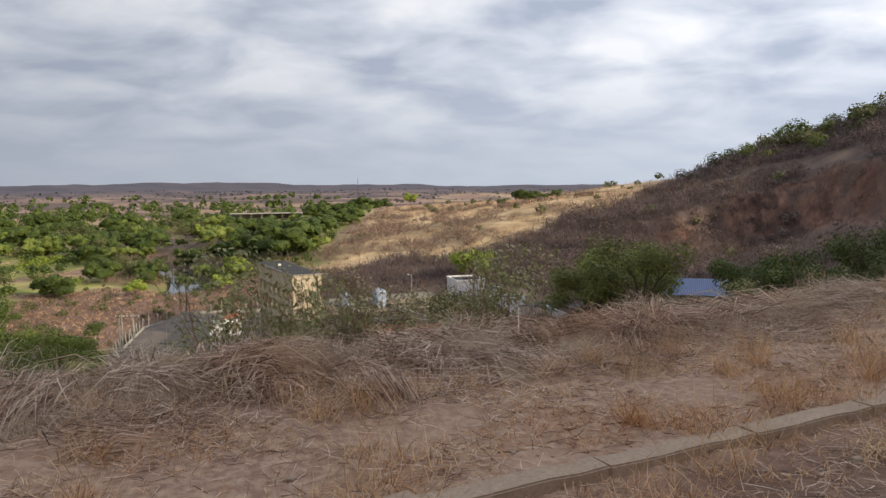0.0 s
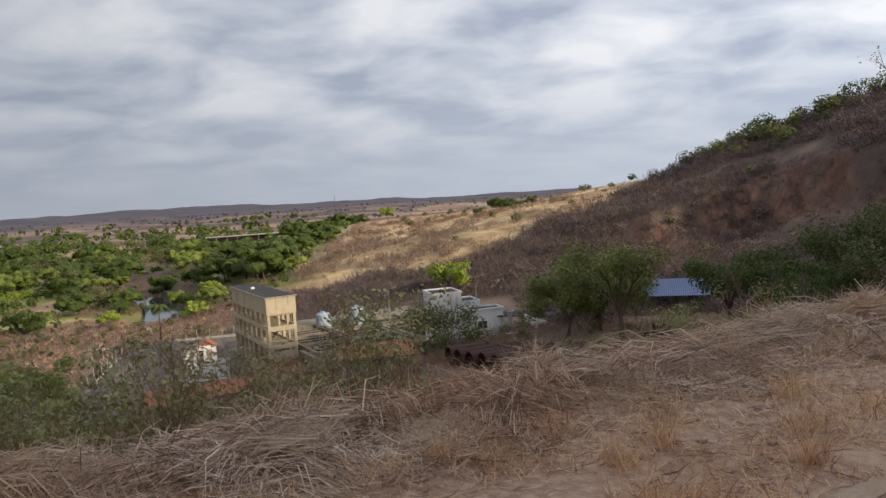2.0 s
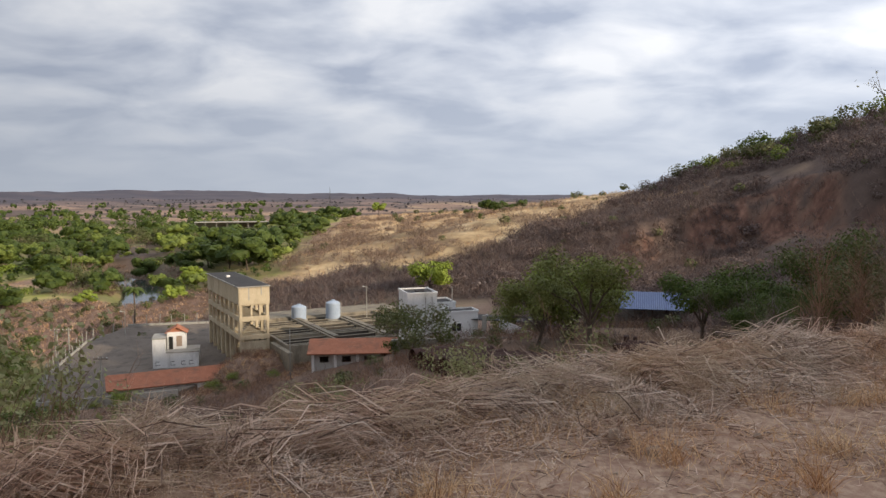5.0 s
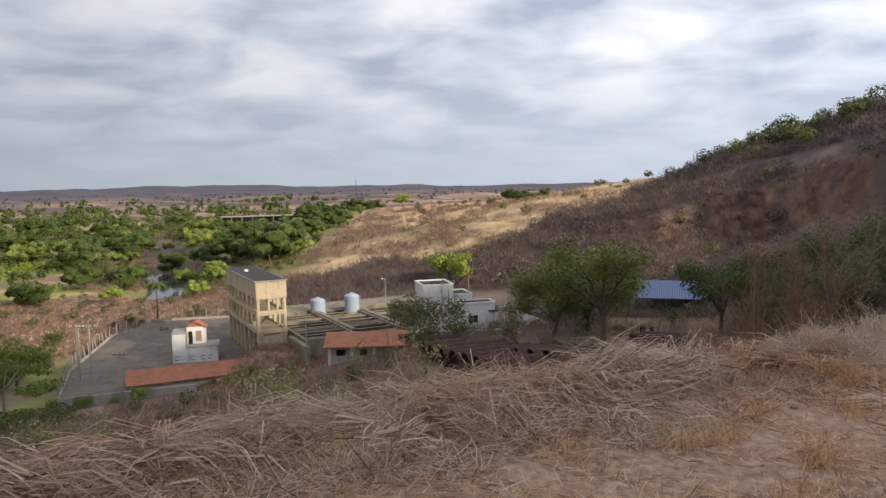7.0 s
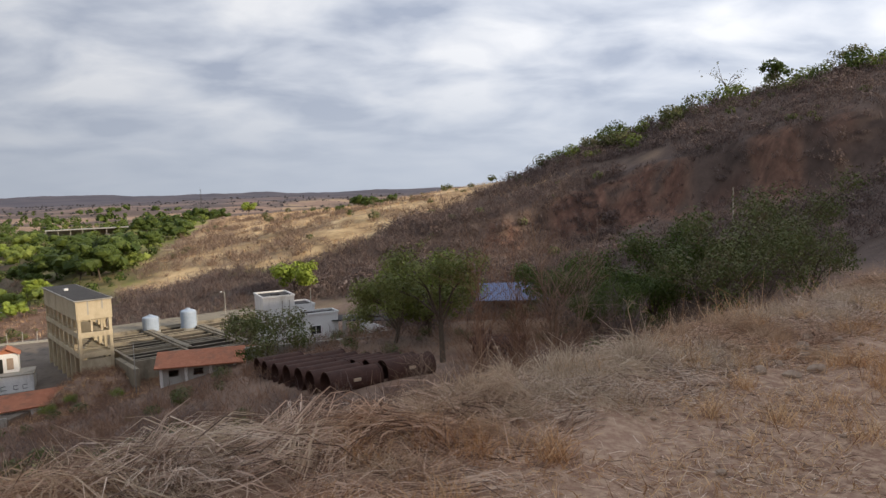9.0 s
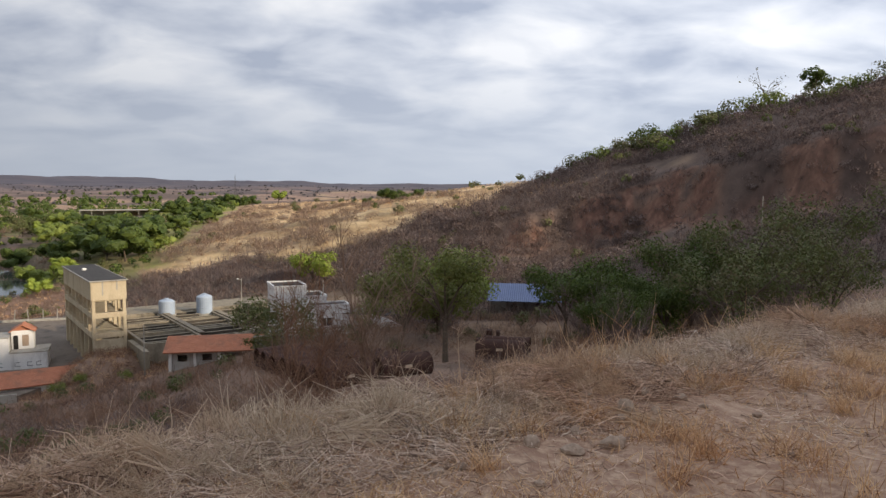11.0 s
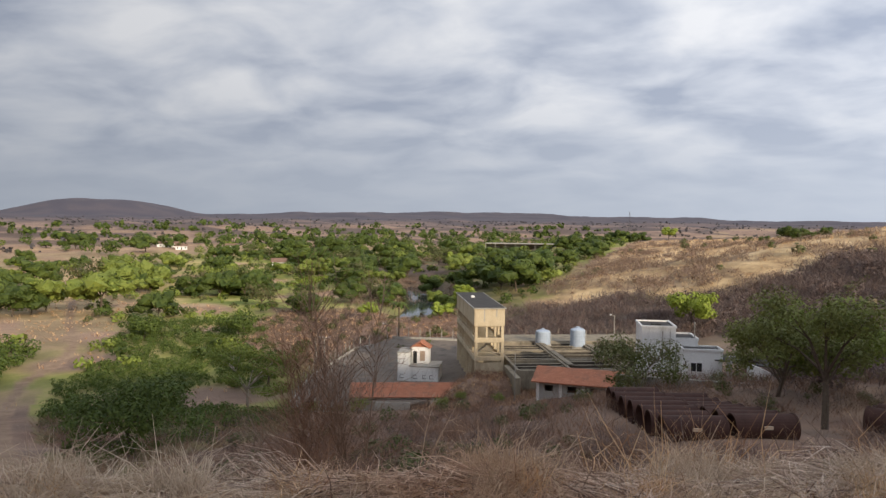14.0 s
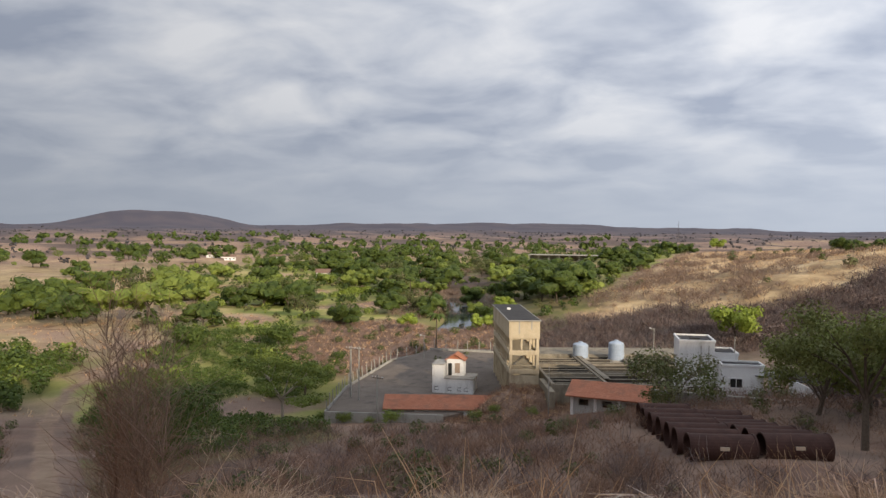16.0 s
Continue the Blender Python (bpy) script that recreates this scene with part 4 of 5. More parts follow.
def lamp_pole(x, y, h, z):
    e = thing("lamp_pole", pose(x, y, z), "slim grey pole with a small lamp arm", "lamp pole", "poles of the waterworks")
    part("shaft", tube(bmesh.new(), [(0, 0, -1), (0, 0, h)], [0.09, 0.06], 7), M_CONCRETE, e)
    part("arm", tube(bmesh.new(), [(0, 0, h - 0.1), (-0.5, -0.5, h + 0.05)], [0.04, 0.04], 6), M_CONCRETE, e)
    part("lamp_head", boxed((-0.75, -0.62, h - 0.02, -0.4, -0.4, h + 0.12), bevel=0.03), M_WHITE, e)


def scrap():
    """Rusty remains of a machine beside the earth track."""
    x, y = 21.8, 80.5
    e = thing("scrap_machine", pose(x, y, land1(x, y), 0, 0, -15), "dark rusted scrap machine on bare earth", "scrap metal")
    part("chassis", boxed((-1.5, -0.5, 0.1, 1.0, 0.5, 0.65), bevel=0.05), M_RUST, e)
    part("upright_plate", boxed((-0.35, -0.55, 0.652, 0.25, 0.55, 1.6), bevel=0.05), M_RUST, e)
    part("upright_plate", boxed((0.7, -0.4, 0.652, 1.1, 0.4, 1.5), bevel=0.05), M_RUST, e)
    for k in (-1.1, 0.6):
        part("wheel", tube(bmesh.new(), [(k, -0.62, 0.3), (k, -0.5, 0.3)], [0.34, 0.34], 14), M_RUST, e)


scrap()
yard()
filter_house()
basins()
pump_shed()
gate_house()
store_house()
tank(-23.4, 136.2, -21.2, 1.35, 2.5, "pale grey-blue round plastic water tank")
tank(-17.2, 137.0, -21.2, 1.35, 3.1, "taller pale blue round plastic water tank")
chemical_house()
retaining_wall()
blue_shed()
pipes()
pole(-51.2, 105.6, 8.5, z=YARD)
pole(-54.5, 108.4, 7.6, z=YARD, arm=False, label="bare grey concrete pole beside the fence")
pole(-53.4, 106.8, 8.3, z=YARD)
pole(-43.9, 98.6, 6.2, z=YARD - 0.3)
lamp_pole(-11.1, 139.5, 5.0, -20.6)
lamp_pole(-57.0, 141.0, 5.4, YARD)
lamp_pole(9.2, 106.0, 4.2, -20.0)
pole(88.0, 135.5, 9.0, arm=False, label="lone pale pole on the scrubby hillside")
pole(-19.5, 103.0, 6.5, z=-23.5, arm=False, label="thin grey pole beside the basin ramp", r=0.09)


def water():
    y = np.linspace(188, 300, 40)
    x = river_x(y)
    v = np.concatenate([np.stack([x - 6.5, y, np.full(40, -27.9)], 1), np.stack([x + 6.5, y, np.full(40, -27.9)], 1)])
    k = np.arange(39)
    f = np.stack([k, k + 40, k + 41, k + 1], -1)
    m = Mat("river water", 0.06)
    m.colour((0.05, 0.06, 0.055)).bump(m.noise(0.8, 3), 0.12, 0.05)
    m.b.inputs["Specular IOR Level"].default_value = 0.5
    tagged(part("water", mesh_np("water", v, f), m.m), "still grey river between green banks", "river", kind="structure")


water()

# ---- trees ----
def limbs(g, h, r, spread, count):
    """A trunk that forks into limbs; returns the mesh and the ends of the limbs."""
    bm = bmesh.new()
    top = Vector((g.normal(0, 0.04) * h, g.normal(0, 0.04) * h, h * 0.42))
    tube(bm, [(0, 0, -0.4), (top.x * 0.4, top.y * 0.4, h * 0.2), top], [r * 1.25, r, r * 0.8], 7)
    ends = []
    for k in range(count):
        a = math.tau * (k + g.random() * 0.7) / count
        out = spread * (0.45 + 0.5 * g.random())
        end = Vector((math.cos(a) * out, math.sin(a) * out, h * (0.48 + 0.42 * g.random())))
        mid = top.lerp(end, 0.5) + Vector((0, 0, 0.04 * h))
        start = top.lerp(Vector((top.x * 0.4, top.y * 0.4, h * 0.2)), 0.5 * g.random())
        tube(bm, [start, mid, end], [r * 0.55, r * 0.36, r * 0.12], 5)
        ends.append(end)
        for _ in range(2):
            side = end + Vector((g.normal(0, 0.22) * spread, g.normal(0, 0.22) * spread, g.normal(0.05, 0.06) * h))
            tube(bm, [mid, mid.lerp(side, 0.6), side], [r * 0.25, r * 0.16, r * 0.06], 4)
            ends.append(side)
    return bm, ends


def tree(name, seed, h, spread, leaves, size, leaf, label, clump=0.32, flat=0.8, r=None, trunk_mat=None, kind="tree", core=0.0):
    g = np.random.default_rng(seed)
    e = new(name)
    bm, ends = limbs(g, h, r or h * 0.024, spread, 7)
    part("trunk", bm, trunk_mat or M_BARK, e)
    clumps = [(*p, spread * clump * (0.75 + 0.5 * g.random())) for p in ends]
    clumps.append((0, 0, h * 0.8, spread * clump * 1.2))
    v, f = leafy(clumps, leaves, size, g, flat)
    if core:
        # the shaded inner mass of a dense crown
        bm = bmesh.new()
        for x, y, z, q in clumps:
            got = bmesh.ops.create_icosphere(bm, subdivisions=1, radius=q * core, matrix=Matrix.Translation((x, y, z)) @ Matrix.Diagonal((1, 1, flat, 1)))
            for w in got["verts"]:
                w.co += Vector(g.normal(0, 0.13 * q, 3))
        inner = bpy.data.meshes.new("crown")
        bm.to_mesh(inner)
        bm.free()
        part("inner_crown", inner, leaf, e)
    part("crown", mesh_np("crown", v, f), leaf, e)
    return tagged(e, label, kind)


def stood(x, y, turn=0.0, s=1.0, sink=0.0, tall=1.0):
    return pose(x, y, land1(x, y) - sink, 0, 0, turn) @ Matrix.Diagonal((s, s, s * tall, 1))


def put(ob, x, y, turn=0.0, s=1.0, tall=1.0, sink=0.0):
    ob.matrix_world = stood(x, y, turn, s, sink, tall)
    return ob


# the broad trees near the pipes and the shed
put(tree("broad_tree", 11, 10.8, 5.2, 7000, 0.10, M_LEAF_PALE, "spreading tree with thin yellow-green leaves and several trunks", 0.30), 15.3, 70.5)
put(tree("broad_tree", 12, 11.5, 5.4, 7500, 0.115, M_LEAF_LIGHT, "broad leafy green tree beside the old pipes", 0.34), 17.3, 88.0, 0, 1.1, 0.95, 2.4)
put(tree("broad_tree", 13, 10.0, 4.4, 7000, 0.11, M_LEAF_PALE, "green tree with a leaning dark trunk beside the wall", 0.34), 12.4, 86.0, sink=2.0)
put(tree("thorn_bush", 14, 6.2, 4.2, 4200, 0.11, M_LEAF_OLIVE, "round grey-green thorny bush in front of the white building", 0.42, kind="bush"), -2.2, 93.6, 0, 1.08)
put(tree("thorn_bush", 24, 3.9, 2.0, 1500, 0.11, M_LEAF, "dark green bush beside the orange roof", 0.40, kind="bush"), -4.4, 98.5, 0, 0.7)
put(tree("young_tree", 15, 8.2, 3.6, 2400, 0.22, M_LEAF_YELLOW, "bright yellow-green tree standing alone on the shaded slope", 0.40), 1.6, 158.0)
put(tree("umbrella_tree", 16, 9.0, 7.4, 6500, 0.11, M_LEAF_LIGHT, "flat-topped feathery green tree with a forked pale trunk", 0.25, 0.35, trunk_mat=M_BARK_PALE), -56.5, 93.0)
put(tree("umbrella_tree", 17, 8.0, 6.0, 5000, 0.11, M_LEAF, "green feathery tree beside the yard fence", 0.28, 0.4), -66.0, 112.0)
put(tree("dense_bush", 18, 6.0, 4.6, 7000, 0.11, M_LEAF, "dense dark green domed bush on the lower slope", 0.46, 0.75, kind="bush"), -45.0, 58.5)
put(tree("dense_bush", 19, 5.0, 3.6, 2600, 0.16, M_LEAF, "dense round green bush beside the dirt track", 0.46, 0.8, kind="bush"), -117.0, 138.0)
put(tree("dense_bush", 29, 5.0, 4.0, 2600, 0.16, M_LEAF, "dark green bush on the field edge", 0.46, 0.8, kind="bush"), -97.0, 146.0)

# the dark wood at the foot of the hill
WOOD = [tree("wood_tree", 31, 10.5, 4.8, 7000, 0.11, M_LEAF, "dark green tree at the foot of the hill", 0.36),
        tree("wood_tree", 32, 9.5, 4.6, 6000, 0.11, M_LEAF_LIGHT, "bright green leafy tree at the foot of the hill", 0.36),
        tree("wood_tree", 33, 9.0, 5.0, 2600, 0.10, M_LEAF_OLIVE, "thin half-bare tree at the foot of the hill", 0.34)]
spots = [(33.0, 74, 0, 1.0), (37.0, 77, 1, 1.05), (41.5, 74, 2, 1.0), (44, 80, 0, 1.1), (36, 68, 0, 0.8), (49, 76, 2, 1.15), (53, 83, 0, 1.0), (46, 68, 2, 0.9), (58, 78, 2, 1.1), (31.5, 66, 0, 0.6), (40, 62, 2, 0.9), (64, 86, 1, 0.9), (30.5, 81, 0, 0.9), (52, 66, 2, 0.85), (70, 92, 2, 1.1), (27.5, 62, 0, 0.5)]
used = set()
WOOD_BARE = []
for x, y, k, s in spots:
    m = stood(x, y, rng.uniform(0, 360), s * rng.uniform(0.72, 1.15), 2.0 * s, rng.uniform(0.85, 1.15))
    ob = WOOD[k]
    if k in used:
        copy_thing(ob, m)
    else:
        ob.matrix_world = m
        used.add(k)
    ob["group"] = "trees at the foot of the hill"
for k in range(16):
    x, y = rng.uniform(27, 66), rng.uniform(58, 88)
    WOOD_BARE.append((x, y, rng.uniform(1.6, 2.6)))

# trees that stand out on the skyline
put(tree("crest_tree", 51, 8.0, 3.4, 700, 0.30, M_LEAF, "dark rounded tree on the crest of the hill", 0.42), 163.0, 228.0, 0, 1.25)
put(tree("crest_tree", 52, 7.5, 4.6, 420, 0.26, M_LEAF_OLIVE, "thin pale-green tree on the crest of the hill", 0.36), 181.0, 213.0, 0, 1.2)
put(tree("bare_tree", 53, 10.5, 4.4, 60, 0.2, M_LEAF_OLIVE, "tall leafless tree on the crest of the hill", 0.4, r=0.2), 150.5, 237.0, 0, 1.3)
hedge = tree("hedge_bush", 54, 2.6, 1.9, 1100, 0.10, M_LEAF_LIGHT, "low green bush along the front of the yard", 0.5, 0.8, kind="bush")
hedge["group"] = "bushes along the yard"
for k, (x, y, s) in enumerate(((-47.5, 95.5, 0.6), (-44, 96.5, 0.65), (-41.0, 97.4, 1.2), (-30.5, 103.5, 0.9), (-28, 104.5, 0.7), (-52.5, 97.5, 0.9), (-22, 104, 0.8))):
    m = stood(x, y, 40 * k, s)
    if k:
        copy_thing(hedge, m)
    else:
        hedge.matrix_world = m

# palm beside the yard
def palm(x, y, h, seed):
    g = np.random.default_rng(seed)
    e = thing("palm_tree", pose(x, y, land1(x, y)), "tall palm tree with a drooping dark crown", "palm", "palms in the valley")
    part("trunk", tube(bmesh.new(), [(0, 0, -1), (0.15, 0, h * 0.5), (0.05, 0.1, h)], [0.22, 0.16, 0.13], 8), M_BARK, e)
    for k in range(13):
        a, up = math.tau * k / 13 + g.random() * 0.3, 0.9 * g.random() + 0.05
        bm = bmesh.new()
        rail = []
        for i in range(6):
            q = i / 5
            d = 2.6 * q
            rail.append(Vector((math.cos(a) * d + 0.05, math.sin(a) * d + 0.1, h + up * d * 0.9 - 0.42 * d * d * (0.6 + 0.4 * up))))
        n = Vector((-math.sin(a), math.cos(a), 0))
        for p, q, w0, w1 in zip(rail, rail[1:], (0.1, 0.42, 0.5, 0.42, 0.25), (0.42, 0.5, 0.42, 0.25, 0.05)):
            for sgn in (-1, 1):
                bm.faces.new([bm.verts.new(c) for c in (p, q, q + n * sgn * w1 - Vector((0, 0, w1 * 0.5)), p + n * sgn * w0 - Vector((0, 0, w0 * 0.5)))])
        part("frond", bm, M_LEAF, e)


palm(-59.0, 151.0, 9.0, 3)
palm(-122, 262, 8.0, 4)
palm(-150, 300, 9.0, 5)

# ---- valley woods ----
KINDS = [tree("mango_tree", 41, 8.5, 5.0, 2300, 0.2, M_LEAF, "dense dark green mango tree in the valley", 0.42, core=0.8),
         tree("mango_tree", 42, 9.5, 4.8, 2300, 0.2, M_LEAF, "dark rounded leafy valley tree", 0.42, core=0.8),
         tree("garden_tree", 43, 8.0, 4.6, 2100, 0.2, M_LEAF_LIGHT, "fresh green leafy valley tree", 0.42, core=0.8),
         tree("garden_tree", 44, 7.0, 4.4, 2100, 0.2, M_LEAF_LIGHT, "low broad green valley tree", 0.44, core=0.8),
         tree("garden_tree", 45, 7.5, 4.0, 1800, 0.19, M_LEAF_YELLOW, "yellow-green leafy valley tree", 0.42, core=0.8),
         tree("garden_tree", 46, 8.0, 4.6, 900, 0.22, M_LEAF_OLIVE, "thin olive-grey valley tree", 0.40)]
WEIGHT = [0.32, 0.22, 0.18, 0.13, 0.05, 0.10]


def free_spot(x, y):
    u = brow(x, y)
    if u < 128:
        return False
    _, d, s = ridge(np.array([x]), np.array([y]))
    if x > -42 and s[0] > 5.0 and d[0] < 175 + 25 * ripple(np.array([x]), np.array([y]), 60, 2)[0] and not (s[0] > 9.2 and d[0] > 70):
        return False
    if 180 < y < 310 and abs(x - river_x(y)) < 11:
        return False
    if -70 < x < -20 and 90 < y < 160:
        return False
    return path_gap(np.array([x]), np.array([y]))[0] > 4


found = []
g = np.random.default_rng(99)
while len(found) < 560:
    a = math.radians(g.uniform(3, 64))
    d = math.sqrt(g.uniform(205**2, 930**2))
    x, y = -d * math.sin(a), d * math.cos(a)
    dense = ripple(np.array([x]), np.array([y]), 95, 4)[0] + 0.5 * ripple(np.array([x]), np.array([y]), 38, 7)[0]
    left = a > math.radians(37)
    keep = dense > (0.6 if left else 0.34 if d < 430 else 0.2) if d > 262 else dense > 0.5
    if d > 700 and g.random() < 0.5:
        keep = False
    if keep and free_spot(x, y):
        found.append((d, x, y))
found.sort()
used = set()
for d, x, y in found[:250]:
    k = int(g.choice(6, p=WEIGHT))
    m = stood(x, y, g.uniform(0, 360), g.uniform(0.5, 1.0) if x > -130 else g.uniform(0.6, 1.2), 1.3, g.uniform(0.85, 1.15))
    KINDS[k]["group"] = "trees of the valley"
    if k in used:
        copy_thing(KINDS[k], m)
    else:
        KINDS[k].matrix_world = m
        used.add(k)

# a big pair of bright trees and the lone trees on the golden spur
for x, y, k, s in ((-165, 172, 2, 1.7), (-182, 168, 2, 1.35), (-205, 165, 0, 1.25), (-222, 170, 2, 1.1), (-24, 452, 4, 1.0), (-66, 214, 4, 0.75), (-75, 222, 2, 0.9), (-62, 205, 2, 0.6), (-52, 222, 0, 1.0), (-50, 240, 0, 1.1), (-60, 246, 0, 1.2), (-52, 262, 1, 0.9), (-50, 285, 0, 0.7), (-52, 315, 1, 0.7), (-84, 186, 4, 0.6)):
    copy_thing(KINDS[k], stood(x, y, g.uniform(0, 360), s))
# trees that stand out by the river, in the gardens and along the fields
for x, y, k, size in ((-103, 227, 5, 0.95), (-108, 222, 0, 0.8), (-113, 196, 0, 0.6), (-61, 182, 4, 0.6), (-101, 275, 0, 0.9), (-124, 304, 0, 1.1), (-195, 345, 0, 1.3), (-188, 350, 1, 1.1), (-140, 289, 2, 0.9), (-60, 232, 0, 0.95), (-50, 228, 1, 0.9),
                      (-47, 240, 2, 0.8), (-82, 313, 0, 1.1), (-103, 335, 2, 1.0), (-127, 350, 5, 1.1), (-190, 374, 5, 1.2), (-123, 289, 2, 0.8), (-71, 250, 0, 1.1), (-66, 262, 1, 1.0), (-252, 212, 2, 1.2), (-244, 218, 0, 1.2), (-227, 224, 5, 1.5),
                      (-219, 235, 2, 1.9), (-210, 240, 2, 1.4), (-180, 230, 5, 1.2), (-166, 228, 0, 1.1), (-158, 232, 0, 1.0), (-162, 241, 2, 1.1), (-298, 353, 2, 1.2), (-265, 428, 0, 1.6), (-261, 475, 0, 1.7), (-151, 315, 0, 1.0), (-108, 192, 0, 0.7),
                      (-143, 171, 0, 0.85), (-185, 331, 2, 1.1), (-93, 222, 0, 0.75), (-101, 304, 2, 1.0), (-60, 270, 0, 1.1), (-420, 466, 0, 1.6), (-501, 474, 0, 1.5), (-530, 470, 1, 1.4), (-92, 214, 1, 0.7), (-70, 205, 2, 0.5)):
    copy_thing(KINDS[k], stood(x, y, g.uniform(0, 360), size, 1.5 * size))
# a short row of dark trees on the crown of the golden spur
for k, (x, y, size) in enumerate(((29, 318, 0.62), (32, 320, 0.45), (31.5, 284, 0.40), (33.5, 275, 0.45), (36.5, 264, 0.36), (42, 254, 0.30), (21, 312, 0.34), (46, 252, 0.25))):
    copy_thing(KINDS[k % 2], stood(x, y, g.uniform(0, 360), size, 0.8 * size))


def stuff(name, v, f, mat, label, category):
    return tagged(part(name, mesh_np(name, v, f), mat), label, category, kind="stuff")


def woods(name, spots_, mat, leaves, size, height, label, low=0.25):
    """Far crowns, each a loose heap of leaf sprays."""
    pts = np.array(spots_)
    n = len(pts)
    z = land(pts[:, 0], pts[:, 1])
    s = height * (0.45 + 0.95 * g.random(n) ** 1.6)
    rep = np.repeat(np.arange(n), leaves)
    o = unit(n * leaves, g) * (0.5 + 0.5 * g.random((n * leaves, 1)))
    p = np.stack([pts[rep, 0], pts[rep, 1], z[rep] + s[rep] * (0.5 + low * 0.4)], 1) + o * s[rep, None] * np.array([0.62, 0.62, 0.45])
    nn = o + 0.6 * unit(len(o), g) + np.array([0, 0, 0.4])
    nn /= np.linalg.norm(nn, axis=1, keepdims=True)
    a = np.cross(nn, unit(len(o), g))
    a /= np.linalg.norm(a, axis=1, keepdims=True) + 1e-9
    b = np.cross(nn, a)
    q = (size * s[rep] * (0.6 + 0.8 * g.random(len(o))))[:, None]
    return stuff(name, *quads_at(p, a * q, b * q * 0.7), mat, label, "woodland")


rest = [(x, y) for d, x, y in found[250:]]
woods("far_wood", [p for k, p in enumerate(rest) if k % 3], M_LEAF, 190, 0.06, 8.5, "dark green woodland across the valley floor")
woods("far_wood_light", rest[0::3], M_LEAF_LIGHT, 160, 0.065, 6.5, "lighter green trees across the valley floor")


def polar(n, a0, a1, d0, d1, test):
    out = []
    tries = 0
    while len(out) < n and tries < 60:
        tries += 1
        a = np.radians(g.uniform(a0, a1, 4000))
        d = np.sqrt(g.uniform(d0**2, d1**2, 4000))
        x, y = -d * np.sin(a), d * np.cos(a)
        m = test(x, y)
        out += list(zip(x[m], y[m]))
    return out[:n]


def no_river(x, y):
    return (np.abs(x - river_x(y)) > 8) | (y > 305) | (y < 185)


def off_spur(x, y):
    _, d, s = ridge(x, y)
    return (s < 5.0) | (d > 190) | (x < -44)


bushes = polar(2400, 5, 66, 150, 600, lambda x, y: (brow(x, y) > 122) & no_river(x, y) & off_spur(x, y) & (zones(x, y)[0][:, 1] > 0.25) & (path_gap(x, y) > 3) & (ripple(x, y, 30, 3) > -0.1) & ~((x > -68) & (y < 160)))
woods("low_growth", bushes[0::3], M_LEAF_LIGHT, 60, 0.105, 2.6, "low green garden plants and banana clumps on the valley floor")
woods("low_growth_dark", bushes[1::3], M_LEAF, 60, 0.105, 2.6, "dark low bushes on the valley floor")
woods("low_growth_dry", bushes[2::3], M_LEAF_OLIVE, 60, 0.105, 2.2, "dry olive bushes on the valley floor")
strip = polar(260, 20, 40, 250, 420, lambda x, y: (np.abs(x + 150 + 0.2 * (y - 290)) < 17) & (np.abs(y - 290 - 0.5 * (x + 150)) < 5))
if strip:
    woods("yellow_crop", strip, M_LEAF_YELLOW, 22, 0.22, 1.6, "strip of bright yellow-green crop in the gardens")
reeds = polar(1700, 18, 66, 62, 210, lambda x, y: (brow(x, y) > 58) & no_river(x, y) & (x < -44) & (zones(x, y)[0][:, 1] > 0.2) & (x - path_x(y) > 8) & ~((x > -68) & (y > 92)) & (x > -130))
woods("green_undergrowth", reeds, M_LEAF, 100, 0.06, 1.5, "rank green undergrowth left of the waterworks")
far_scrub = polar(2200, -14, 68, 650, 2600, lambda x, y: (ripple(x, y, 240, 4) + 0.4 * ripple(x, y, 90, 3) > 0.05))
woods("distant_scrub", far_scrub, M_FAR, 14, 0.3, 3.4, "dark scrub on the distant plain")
far_green = polar(420, 8, 60, 700, 1500, lambda x, y: (ripple(x, y, 260, 8) > 0.15))
woods("distant_trees", far_green, M_LEAF, 24, 0.2, 8.0, "dark scattered trees on the distant plain")

# trees and scrub on the hill
crest = polar(360, -56, -15, 170, 330, lambda x, y: (ridge(x, y)[1] < 38) & (ridge(x, y)[2] > 1.3) & (ridge(x, y)[2] < 5.6) & (np.hypot(x - 150.5, y - 237) > 11) & (np.hypot(x - 163, y - 228) > 9) & (np.hypot(x - 181, y - 213) > 9))
woods("crest_trees", crest[:190], M_LEAF_OLIVE, 220, 0.045, 5.0, "thin green trees along the crest of the hill", 0.3)
woods("crest_trees_green", crest[190:260], M_LEAF_LIGHT, 220, 0.045, 4.6, "fresh green trees on the upper hill", 0.3)
woods("crest_trees_dark", crest[260:320], M_LEAF, 220, 0.045, 5.6, "dark green trees on the upper hill", 0.3)


def scrub(name, spots_, mat, per, height, width, label, lean=0.55):
    pts = np.array(spots_)
    n = len(pts)
    z = land(pts[:, 0], pts[:, 1])
    rep = np.repeat(np.arange(n), per)
    s = height * (0.55 + 0.8 * g.random(n))[rep]
    base = np.stack([pts[rep, 0], pts[rep, 1], z[rep]], 1) + np.concatenate([g.normal(0, 0.35, (len(rep), 2)) * s[:, None], np.zeros((len(rep), 1))], 1)
    base[:, 2] += s * 0.45 * g.random(len(rep))
    way = unit(len(rep), g) * lean + np.array([0, 0, 0.6])
    way /= np.linalg.norm(way, axis=1, keepdims=True)
    return stuff(name, *strips(base, way, s * (0.4 + 0.5 * g.random(len(rep))), width * (0.6 + 0.8 * g.random(len(rep))), g, 0.5), mat, label, "scrub")


